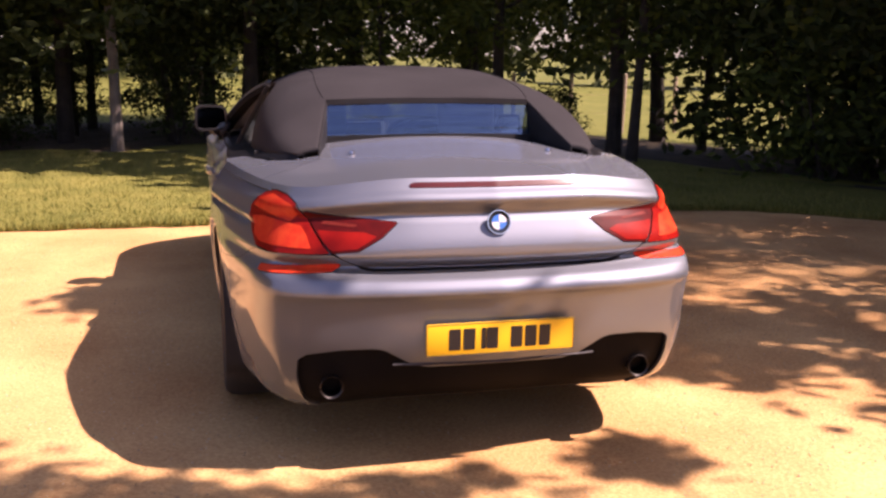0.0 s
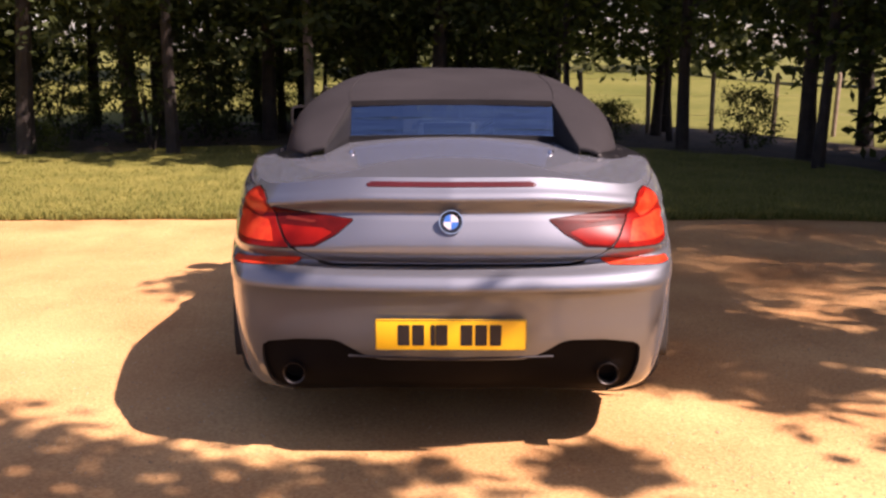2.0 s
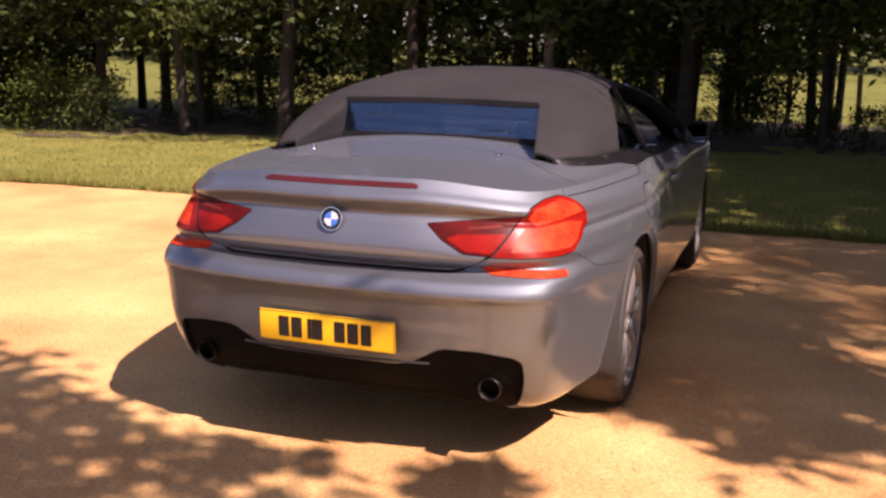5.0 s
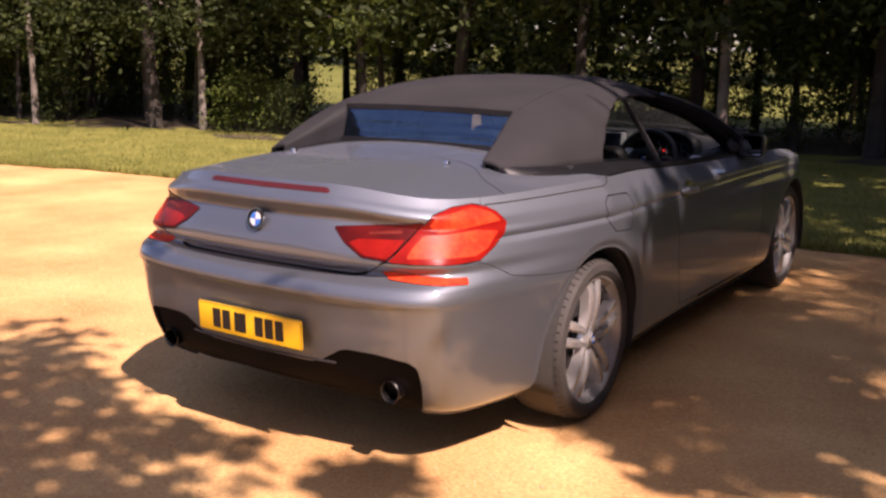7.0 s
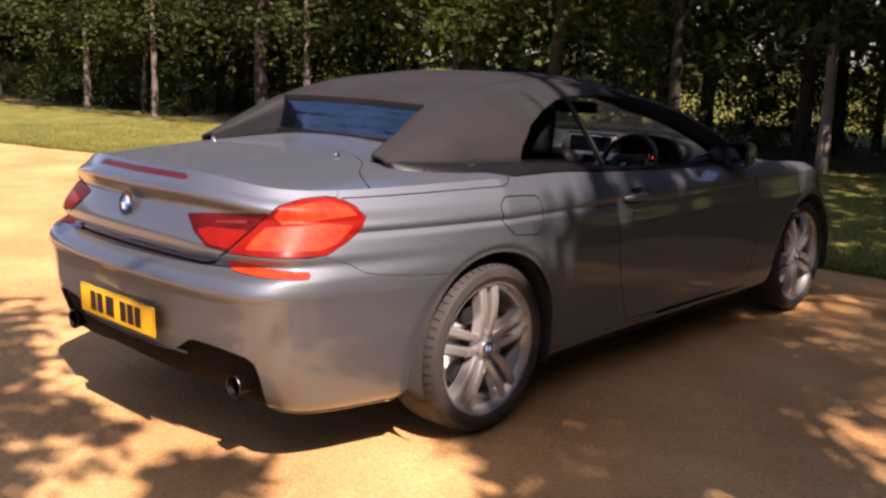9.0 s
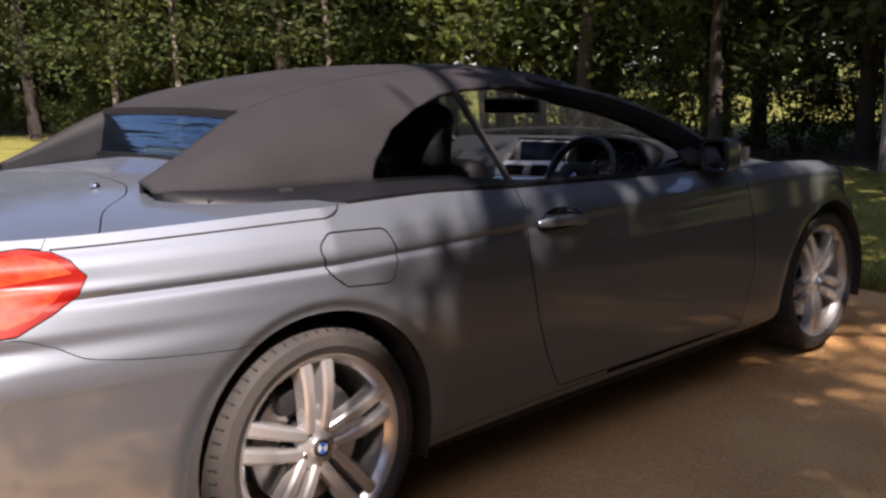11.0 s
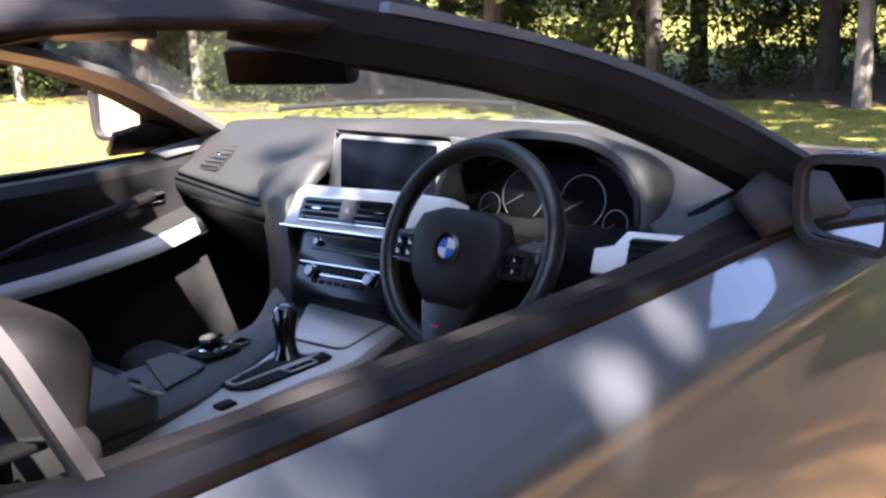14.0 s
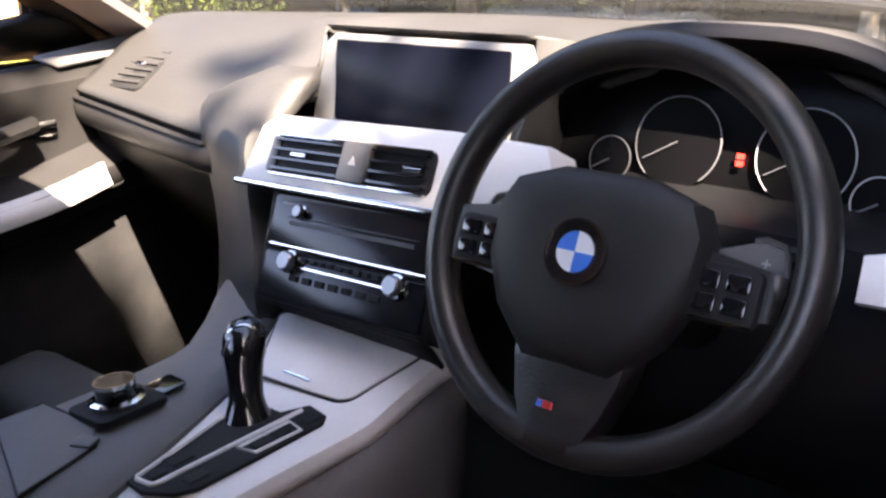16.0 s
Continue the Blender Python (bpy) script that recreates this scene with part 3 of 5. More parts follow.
while x < 9.5:
    for row in range(5):
        px = x + rng.uniform(-.7, .7) + .3 * row
        py = woods_edge(px) + .35 + row * 1.55 + rng.uniform(-.35, .6)
        gap = 1.6 < px < 6.0 or -9.0 < px < -7.6
        if gap and (row == 4 or rng.random() < .2):
            continue
        if (-6.8 < px < -5.2 or -12 < px < -10.6) and row > 0 or -9.4 < px < -7.4 and row > 2:
            continue
        k = rng.choice((0, 1, 1, 2, 4) if row == 0 else (0, 0, 1, 1, 3, 4))
        if gap:
            k = rng.choice((3, 3, 4, 0))
        places.append((k, px, py, rng.uniform(0, 360), rng.uniform(.8, 1.2)))
    x += 1.75
scatter(kinds, places)

shrubs = [
    make_shrub(11, 1.5, .9, LEAVES, "dark evergreen shrub at the edge of the wood"),
    make_shrub(12, 1.0, .8, LIGHT_LEAVES, "low yellow-green shrub catching the sun", size=.08),
    make_shrub(13, 2.1, 1.0, LEAVES, "tall dark shrub between the trunks", 60),
]
places = []
x = -30.0
while x < 9.5:
    for row in range(4):
        px = x + rng.uniform(-.6, .6)
        py = woods_edge(px) + .9 + row * 1.7 + rng.uniform(-.4, .4)
        gap = 1.4 < px < 6.0 or -6.8 < px < -5.2 or -12 < px < -10.6
        if gap and (row > 1 or rng.random() < .2) or rng.random() < (.30 if row == 0 else .10):
            continue
        k = rng.choice((0, 0, 1, 2) if row == 0 else (0, 2, 2)) if not gap else rng.choice((0, 1))
        places.append((k, px, py, rng.uniform(0, 360), rng.uniform(.6, 1.15) * (.6 if gap else 1)))
    x += 1.5
# thick unseen hedge, added to close off light from the drive's right side
y = -13.0
while y < 4:
    edge = curve([(-14, 12.2), (-1, 10.2), (3.2, 9.2), (8, 10.4), (14, 12.5)], y)
    for row in range(3):
        places.append((rng.choice((0, 2, 2)), edge + .3 + row * 1.1 + rng.uniform(-.3, .3), y + rng.uniform(-.4, .4), rng.uniform(0, 360), rng.uniform(1.3, 2.0)))
    y += .95
# dense dark thicket at the lawn's corner
for px, py, ps in ((6.1, 7.0, 1.9), (6.9, 6.1, 2.1), (6.6, 8.2, 2.3), (7.6, 7.2, 2.4), (7.9, 5.4, 2.2), (8.6, 6.3, 2.5), (7.2, 9.6, 2.6), (8.4, 8.4, 2.6)):
    places.append((int(px * 10) % 3, px, py, px * 77 % 360, ps * .9))
scatter(shrubs, places)

# shade trees beside and behind the drive, outside the view
def in_shade_of(poly, gap, keep, low, high, seed, holes=(), inset=.1, thin=(99, 1)):
    """Clumps of a canopy whose shade falls on a stretch of the plan."""
    r = random.Random(seed)
    xs, ys = [p[0] for p in poly], [p[1] for p in poly]
    lean = Vector((SUN_WAY.x / SUN_WAY.z, SUN_WAY.y / SUN_WAY.z, 1))
    spots = []
    y = min(ys)
    while y < max(ys):
        x = min(xs)
        while x < max(xs):
            gx, gy = x + r.uniform(-.5, .5) * gap, y + r.uniform(-.5, .5) * gap
            h = r.uniform(low, high)
            if sd_poly(poly, gx, gy) < -inset and r.random() < (keep if gx < thin[0] else thin[1]) and not any(math.hypot(gx - a, gy - b) < q for a, b, q in holes):
                spots.append(Vector((gx, gy, 0)) + lean * h)
            x += gap
        y += gap
    return spots


def canopy_trees(trunks, spots, seed, per, spread, size, girth, label):
    """Trees whose crowns share the clumps, each clump on the nearest trunk."""
    own = [[] for _ in trunks]
    for p in spots:
        own[min(range(len(trunks)), key=lambda k: math.hypot(p.x - trunks[k][0], p.y - trunks[k][1]))].append(p)
    for k, ((tx, ty), mine) in enumerate(zip(trunks, own)):
        if not mine:
            continue
        r = random.Random(seed + k)
        tree = thing("tree", label, "tree", "trees round the drive")
        tree.location = (tx, ty, 0)
        foot = Vector((tx, ty, 0))
        head = sum(mine, Vector()) / len(mine) - foot
        bend = lambda t: Vector((head.x * t ** 1.8, head.y * t ** 1.8, (head.z + .2) * t - .1))
        part("trunk", sweep([bend(t) for t in steps(0, 1, 12)], ring(girth, 10), up=(0, 1, 0), scale=lambda t: 1.2 - .9 * t), BARK, tree)
        for p in r.sample(mine, min(10, len(mine))):
            b = bend(r.uniform(.45, .85))
            e = p - foot
            part("limb", sweep([b + (e - b) * t + Vector((0, 0, .4 * t * (1 - t))) for t in steps(0, 1, 5)], ring(girth * .35, 6), up=(.1, .3, 1), scale=lambda t: 1.1 - .9 * t), BARK, tree)
        queue = [p - foot for p in mine]
        part("crown", leaf_clumps(seed + 70 + k, len(queue), per, spread, size, lambda r_: queue.pop()), LEAVES, tree, sharp=0)


DRIVE_SHADE = [(7.5, -1.0), (3.2, -.1), (1.9, .45), (1.0, .70), (.55, 1.20), (.25, 1.58), (-.13, 2.08), (-.4, 2.58), (-1.25, 2.72), (-1.28, 3.04), (-1.10, 3.26), (-.62, 3.36), (-.42, 3.62), (-.40, 4.6), (-.4, 6.0), (1.0, 6.0), (.95, 3.5), (2.2, 2.9), (8, 2.6)]
FRONT_SHADE = [(.78, 3.1), (.85, 6.1), (8, 6.1), (8, 2.1), (2.1, 2.45)]
WOOD_SHADE = [(-.4, 5.8), (-1.0, 8.0), (-3.5, 9.9), (-6.5, 10.5), (-9, 11.6), (-9, 18.0), (5.6, 17.0), (5.6, 5.8)]
BOOT_SHADE = [(-2.9, -1.1), (-1.2, -1.2), (.55, -.75), (.42, -.25), (.20, -.05), (.15, .16), (-.2, .16), (-.6, .22), (-1.3, .34), (-1.7, .55), (-2.6, .5), (-3.2, .1)]
RIGHT_SHADE = [(3.0, -1.3), (9.5, -1.6), (10, -11), (5.0, -11), (4.0, -5)]
QUARTER_SHADE = [(.52, 1.82), (.77, 1.41), (1.08, 1.33), (1.08, 3.6), (.44, 3.6), (.44, 2.6)]
ROOF_SHADE = [(-1.80, 2.66), (-1.80, 3.16), (-1.12, 3.16), (-1.12, 2.66)]
CORNER_SHADE = [(.40, .02), (.76, .0), (.76, .36), (.40, .32)]
EDGE_SHADE = [(1.0, .35), (1.9, -.35), (3.4, -.7), (5, -.9), (3.2, .35), (1.9, .85), (1.1, .95)]
canopy_trees([(6.6, -1.3), (9.0, 1.4), (8.4, 4.4), (11.6, -1.2)], in_shade_of(DRIVE_SHADE, .30, 1.0, 5.2, 8.6, 3, ((-.20, 3.80, .24), (.23, 3.10, .23), (.15, 1.68, .30), (.13, 1.95, .32), (.13, 2.2, .32), (.14, 2.42, .28), (.14, 2.66, .26), (.15, 2.88, .21), (-.33, 2.72, .20), (.04, 3.80, .24), (.12, 4.30, .28), (-.10, 4.75, .26), (.20, 4.02, .18), (.64, 4.16, .24)), .24, (1.7, .34)) + in_shade_of(ROOF_SHADE, .22, 1.0, 5.4, 8.0, 23), 300, 125, .17, .19, .20, "broad leafy tree shading the drive")
canopy_trees([(8.2, -3.0)], in_shade_of(QUARTER_SHADE, .17, 1.0, 5.2, 7.5, 21, (), .03), 380, 62, .12, .16, .13, "slender leafy tree shading the drive")
canopy_trees([(12.6, .4)], in_shade_of(FRONT_SHADE, .30, 1.0, 11, 14.5, 13, (), .1, (1.2, .62)), 360, 190, .32, .12, .15, "light-leaved tree at the drive's edge")
canopy_trees([(9.6, 7.6), (12.5, 9.4)], in_shade_of(WOOD_SHADE, .62, .84, 6.5, 10.5, 5), 320, 40, .34, .50, .22, "tall leafy tree beside the lawn")
canopy_trees([(11.5, -6.5), (12.5, -10.5)], in_shade_of(RIGHT_SHADE, .55, .85, 6.5, 9.5, 17), 420, 44, .30, .42, .2, "broad leafy tree shading the drive")
canopy_trees([(3.9, -6.2)], in_shade_of(BOOT_SHADE, .28, .95, 5.0, 7.2, 7) + in_shade_of(EDGE_SHADE, .36, .45, 5.0, 7.0, 9) + in_shade_of(CORNER_SHADE, .2, .75, 5.0, 6.6, 25, (), .04), 340, 66, .14, .19, .12, "smaller leafy tree throwing dappled shade")


# ---- dense unseen bushes on the drive's far side, added to block light ----
def bush_spot(r):
    y = r.uniform(-8, 5.2)
    return Vector((9.6 + .6 * math.sin(y * .9) + r.uniform(-.8, .8), y, .15 + r.random() * (6.6 + .9 * math.sin(y * 1.7))))


tagged(part("bushes", leaf_clumps(83, 900, 34, .42, .36, bush_spot), LEAVES, sharp=0), "unseen dense dark green bushes, added to block light from the right", "bushes", kind="stuff")


# ---- far trees beyond the meadow ----
def far_spot(r):
    x = r.uniform(-95, 60)
    while -51 < x < -40:
        x = r.uniform(-95, 60)
    return Vector((x, 40 + 4 * math.sin(x * .13) + r.uniform(-3, 3), .7 + r.random() ** .8 * (7 + 2 * math.sin(x * .31))))


def back_spot(r):
    """The line of trees goes on round the drive behind."""
    a = r.uniform(-.55, 1.25) * math.pi
    a = -math.pi / 2 + (a - .35 * math.pi) * .62
    q = 31 + 3 * math.sin(a * 9) + r.uniform(-2.5, 2.5)
    return Vector((q * math.cos(a) - 4, q * math.sin(a) - 2, .2 + r.random() ** .8 * (3.4 + .9 * math.sin(a * 14))))


tagged(part("back_wood", leaf_clumps(78, 800, 24, 1.0, 1.0, back_spot), LEAVES, sharp=0), "line of dark trees round the far side of the drive", "wood", kind="stuff")
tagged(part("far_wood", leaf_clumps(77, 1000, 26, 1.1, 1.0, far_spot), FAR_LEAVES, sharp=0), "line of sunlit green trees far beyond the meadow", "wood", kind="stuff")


# ---- fence at the far side of the wood ----
def make_fence():
    f = thing("wire_fence", "weathered wooden post and wire fence by the meadow", "fence")
    post = None
    for k in range(12):
        x = -1.0 + k * 1.15
        y = woods_edge(min(x, 3)) + 3.2 + .1 * math.sin(k)
        bm = lathe([(0, 1.12), (.03, 1.11), (.042, 1.07), (.045, .0), (.045, -.2), (0, -.2)], pose(x, y, 0, 2 * math.sin(k * 2.1), 2 * math.cos(k), 0), 8)
        part("post", bm, FENCE_WOOD, f)
    for h in (.35, .7, 1.0):
        pts = [(-1.0 + k * 1.15, woods_edge(min(-1.0 + k * 1.15, 3)) + 3.15 + .1 * math.sin(k), h) for k in range(12)]
        part("wire", sweep(pts, ring(.0022, 4)), FENCE_WOOD, f)
    return f


make_fence()


# ---- the car ----
car = thing("convertible_car", "grey metallic convertible with grey canvas soft top, on tan gravel", "car")
GAP = .0022
ARCH_R = lambda x, y, z: .383 - math.hypot(y - 1.15, z - .335)
ARCH_F = lambda x, y, z: .378 - math.hypot(y - 4.005, z - .335)
BUMPER_TOP = [(0, .714), (.60, .714), (.67, .724), (.745, .774), (1.2, .768), (1.30, .742), (1.40, .706), (1.62, .681), (1.85, .668), (2.2, .66)]
bumper_line = lambda x, y, z: z - curve(BUMPER_TOP, x + y)
DOOR = [(1.985, 1.03), (1.968, .96), (1.958, .90), (1.953, .83), (1.955, .75), (1.968, .66), (1.995, .54), (2.04, .42), (2.09, .33), (2.13, .275), (3.28, .262), (3.335, .5), (3.29, .8), (3.21, 1.03)]
in_door = inside_yz(DOOR)
FLAP = [(1.185, .880), (1.20, .835), (1.235, .805), (1.36, .795), (1.375, .835), (1.355, .885), (1.20, .892)]
in_flap = inside_yz(FLAP, .030)
LAMP_IN = [(.522, .879), (.68, .890), (.925, .909), (.938, .903), (.747, .780), (.64, .787), (.565, .829)]
LAMP_OUT = [(.945, .905), (.98, .930), (1.08, .951), (1.187, .957), (1.27, .945), (1.33, .924), (1.379, .888), (1.36, .85), (1.297, .814), (1.207, .776), (1.065, .772), (.774, .777), (.755, .780)]
REFLECTOR = [(.735, .741), (1.135, .726), (1.14, .705), (.765, .716)]
in_lamp_i, in_lamp_o, in_refl = inside_sz(LAMP_IN), inside_sz(LAMP_OUT), inside_sz(REFLECTOR)
LID_SIDE = [(-1, .70), (.58, .70), (.67, .712), (.748, .776), (.941, .906), (.975, .932), (1.08, .954), (1.187, .960), (1.24, .954), (1.26, 1.2), (-1, 1.2)]
in_lid = inside_sz(LID_SIDE)
VENT = [(-1, .382), (.40, .383), (.445, .394), (.535, .452), (.57, .459), (.70, .457), (.84, .440), (.885, .42), (.91, .36), (.95, .16), (-1, .16)]
in_vent = inside_sz(VENT)
US_TAIL = steps(0, 1, 110)
PS = steps(0, 12, 84)
LEFT_RIGHT = ((False, "right"), (True, "left"))


def both(fn):
    for mirrored, _ in LEFT_RIGHT:
        fn(mirrored)


def merged(a, b):
    """Two halves as one mesh, welded on the middle."""
    bm = bmesh.new()
    bm.from_mesh(a), bm.from_mesh(b)
    bmesh.ops.remove_doubles(bm, verts=bm.verts, dist=.0004)
    bmesh.ops.recalc_face_normals(bm, faces=bm.faces)
    me = bpy.data.meshes.new("mesh")
    bm.to_mesh(me)
    bm.free()
    me.polygons.foreach_set("use_smooth", [True] * len(me.polygons))
    return me


def halves(fn, us, vs, keep, lift=0.0):
    return merged(clipped(fn, us, vs, keep, False, lift), clipped(fn, us, vs, keep, True, lift))


# rear bumper, boot lid
on_deck_lid = lambda x, y, z: y - curve([(0, .872), (.40, .868), (.5, .83), (.617, .715), (.77, .628), (.80, .60)], abs(x))
bumper = part("rear_bumper", halves(shell, steps(0, 1.15, 130), steps(0, 8.2, 70), [bumper_line, ARCH_R, outside(in_vent, .001), outside(in_refl, .001), lambda x, y, z: y - 1.3]), PAINT, car, "grey metallic rear bumper", .012)
lid_low = halves(shell, US_TAIL, steps(6, 12, 60), [in_lid, outside(lambda x, y, z: bumper_line(x, y, z), GAP * 4.0), outside(in_lamp_i, .0015), outside(in_lamp_o, .002)])
lid_top = halves(deck, steps(0, 1, 120), steps(0, 1, 40), [lambda x, y, z: on_deck_lid(x, y, z) + GAP])
bm = bmesh.new()
bm.from_mesh(lid_low), bm.from_mesh(lid_top)
bmesh.ops.remove_doubles(bm, verts=bm.verts, dist=.0006)
lid = part("boot_lid", bm, PAINT, car, "grey metallic boot lid", .01)
part("tonneau_panel", halves(deck, steps(0, 1, 120), steps(0, 1, 40), [outside(on_deck_lid, GAP), lambda x, y, z: y - 1.29]), PAINT, car, "", .01)


def rear_quarter(mirrored):
    keep = [lambda x, y, z: GAP - bumper_line(x, y, z) if y < 1.15 else -.1, outside(in_door, GAP), ARCH_R, outside(in_flap, GAP), outside(in_lamp_o, .002), outside(in_lid, GAP),
            lambda x, y, z: y - 2.4, lambda x, y, z: .255 - z]
    q = part("quarter_panel", clipped(shell, steps(.3, 1.5, 220), steps(0, 12, 110), keep, mirrored), PAINT, car, "", .012)
    part("fuel_flap" if not mirrored else "panel_inset", clipped(shell, steps(.9, 1.2, 60), steps(7, 12, 50), [lambda x, y, z: in_flap(x, y, z) + GAP], mirrored), PAINT, q, "", .008)
    keep = [outside(in_door, GAP), ARCH_R, ARCH_F, lambda x, y, z: z - .252, lambda x, y, z: y - 3.75, lambda x, y, z: 1.3 - y]
    part("sill", clipped(shell, steps(1, 2, 90), steps(0, 2, 8), keep, mirrored), PAINT, car, "", .012)
    keep = [outside(in_door, GAP), ARCH_F, lambda x, y, z: 3.1 - y, lambda x, y, z: y - 4.45, lambda x, y, z: .255 - z]
    part("front_wing", clipped(shell, steps(1.6, 2.75, 120), PS, keep, mirrored), PAINT, car, "", .012)
    d = part("door", clipped(shell, steps(1.2, 1.85, 150), steps(0, 12, 110), [lambda x, y, z: in_door(x, y, z) + GAP, lambda x, y, z: .262 - z], mirrored), PAINT, car, "grey metallic door" + (" with its window lowered" if not mirrored else ""), .012)
    make_handle(d, mirrored)


def make_handle(d, mirrored):
    s = -1 if mirrored else 1
    at = lambda y, z, out: Vector((s * (shell(1 + (y - REAR_C) / (FRONT_C - REAR_C), curve([(.74, 7), (.80, 8), (.86, 9), (.89, 10)], z))[0] + out), y, z))
    pts = [at(1.998 + .245 * t, .848 + .010 * math.sin(math.pi * t) - .016 * t, .008 + .026 * math.sin(math.pi * min(1, max(0, t))) ** .6) for t in steps(0, 1, 14)]
    sect = [(.008 * math.cos(a), .0185 * math.sin(a)) for a in steps(0, 2 * math.pi, 12)[:-1]]
    part("handle", sweep(pts, sect, up=(0, 0, 1), scale=lambda t: .55 + .45 * math.sin(math.pi * t) ** .5), PAINT, d, "painted door handle with bright upper edge")
    # the hollow behind the handle, its shade laid on as a flat black patch
    cup = [at(y, z, .0035) for y, z in [(2.003, .838), (2.018, .862), (2.05, .880), (2.10, .890), (2.15, .888), (2.195, .874), (2.23, .852), (2.243, .832), (2.2, .820), (2.1, .818), (2.03, .822)]]
    b = bmesh.new()
    b.faces.new([b.verts.new(p) for p in cup])
    part("handle_cup_shade", b, BLACK_GLOSS, d)


both(rear_quarter)

# joint between the quarter and the top's rear cover
for k in (-1, 1):
    line = [shell(u, 11.2) for u in steps(.64, 1.0, 24)] + [(x, y, z) for x, y, z in ((.880, 1.225, .968), (.872, 1.245, .980), (.862, 1.252, .996))]
    part("panel_joint", sweep([(k * (x + .001), y, z + .001) for x, y, z in line], ring(.0022, 6)), UNDER, car)

# nose: bumper and bonnet
part("front_bumper", halves(shell, steps(2.2, 3, 90), PS, [ARCH_F, lambda x, y, z: 4.453 - y]), PAINT, car, "", .012)


def bonnet(u, g):
    x, y, z = shell(3 - u, LEVELS)
    zf = 1.006 - .085 * (x / .87) ** 2 + .020 * math.exp(-((x - .44) / .06) ** 2)
    y1 = 3.36 - .18 * (x / .87) ** 2
    return (x, y + (y1 - y) * g, z + (zf - z) * (1 - (1 - g) ** 1.7))


part("bonnet", halves(bonnet, steps(0, 1, 60), steps(0, 1, 40), []), PAINT, car, "", .01)

# dark inner shell behind the joints and lamps
def inner(u, p):
    x, y, z = shell(u, p)
    return (x * .97, 2.45 + (y - 2.45) * .985, z - .006)


part("inner_shell", halves(inner, steps(0, 3, 150), steps(0, 12, 36), [ARCH_R, ARCH_F]), UNDER, car, "", 0)
part("underbody", prism([(-.55, .62), (.55, .62), (.62, 1), (.84, 1.6), (.84, 3.5), (.6, 4.2), (.5, 4.6), (-.5, 4.6), (-.6, 4.2), (-.84, 3.5), (-.84, 1.6), (-.62, 1)], .06, m=pose(0, 0, .19)), UNDER, car)


# tail lamps
def tail_lamp(mirrored):
    lamp = part("tail_lamp", clipped(shell, steps(.1, 1, 140), steps(6.5, 12, 80), [lambda x, y, z: in_lamp_o(x, y, z) + .001], mirrored, .003), RED_LENS, car, "red wrap-round tail lamp", .012)
    inn = part("lid_lamp", clipped(shell, steps(.1, .9, 140), steps(6.5, 12, 80), [lambda x, y, z: in_lamp_i(x, y, z) + .001], mirrored, .003), DARK_RED, lid, "dark red lamp in the boot lid", .012)
    bar = inside_sz([(.68, .869), (.83, .878), (.84, .869), (.685, .861)])
    part("light_bar", clipped(shell, steps(.2, .9, 120), steps(8, 11, 60), [bar], mirrored, .0045), PALE_LENS, inn, "pale light bar")
    low = inside_sz([(.585, .833), (.64, .846), (.845, .850), (.765, .795), (.745, .788), (.65, .795)])
    part("lower_lens", clipped(shell, steps(.1, .9, 140), steps(7, 11, 60), [low], mirrored, .0042), RED_LENS, inn, "red lower lens")
    upper = inside_sz([(1.0, .925), (1.19, .945), (1.29, .925), (1.34, .897), (1.2, .887), (1.0, .868), (.96, .90)])
    part("upper_light", clipped(shell, steps(.3, 1, 140), steps(8, 12, 60), [upper], mirrored, .0045), ORANGE_LENS, lamp)
    lower = inside_sz([(.93, .862), (1.2, .872), (1.32, .862), (1.25, .81), (1.18, .792), (.84, .793), (.88, .83)])
    part("lower_light", clipped(shell, steps(.3, 1, 140), steps(7, 11, 60), [lower], mirrored, .0045), ORANGE_LENS, lamp)
    part("reflector", clipped(shell, steps(.1, 1, 120), steps(5, 9, 60), [lambda x, y, z: in_refl(x, y, z) + .001], mirrored, .002), ORANGE_LENS, bumper, "red reflector strip", .006)
    s = -1 if mirrored else 1
    pipe = part("exhaust_tip", lathe([(.032, .10), (.038, .0), (.041, -.004), (.039, -.008), (.035, -.005), (.033, .02), (.031, .09)], pose(s * .562, .212, .316) @ pose(0, 0, 0, -90), 32), DARK_METAL, car, "round chrome exhaust tip")
    part("bore", lathe([(0, .06), (.033, .06)], pose(s * .562, .212, .316) @ pose(0, 0, 0, -90), 24), UNDER, pipe)


both(tail_lamp)
valance = part("lower_valance", halves(lambda u, p: tuple(a + b for a, b in zip(shell(u, p), (0, .022, 0))), steps(0, 1, 110), steps(0, 5, 50), [lambda x, y, z: in_vent(x, y - .022, z) - .003]), VALANCE, bumper, "black lower valance")
part("lip_trim", sweep([(x, shell(abs(x) * .56, 2.3)[1] - .002, .390 + .02 * abs(x)) for x in steps(-.36, .36, 24)], ring(.0045, 6)), GREY_METAL, bumper, "satin lip under the number plate")

# high brake lamp, roundel, number plate
part("high_brake_lamp", halves(shell, steps(0, .6, 90), steps(10.8, 12, 40), [inside_sz([(-1, .989), (.50, .989), (.512, .996), (.500, 1.006), (-1, 1.006)])], .002), SMOKED_RED, lid, "slim dark red high brake lamp", .006)


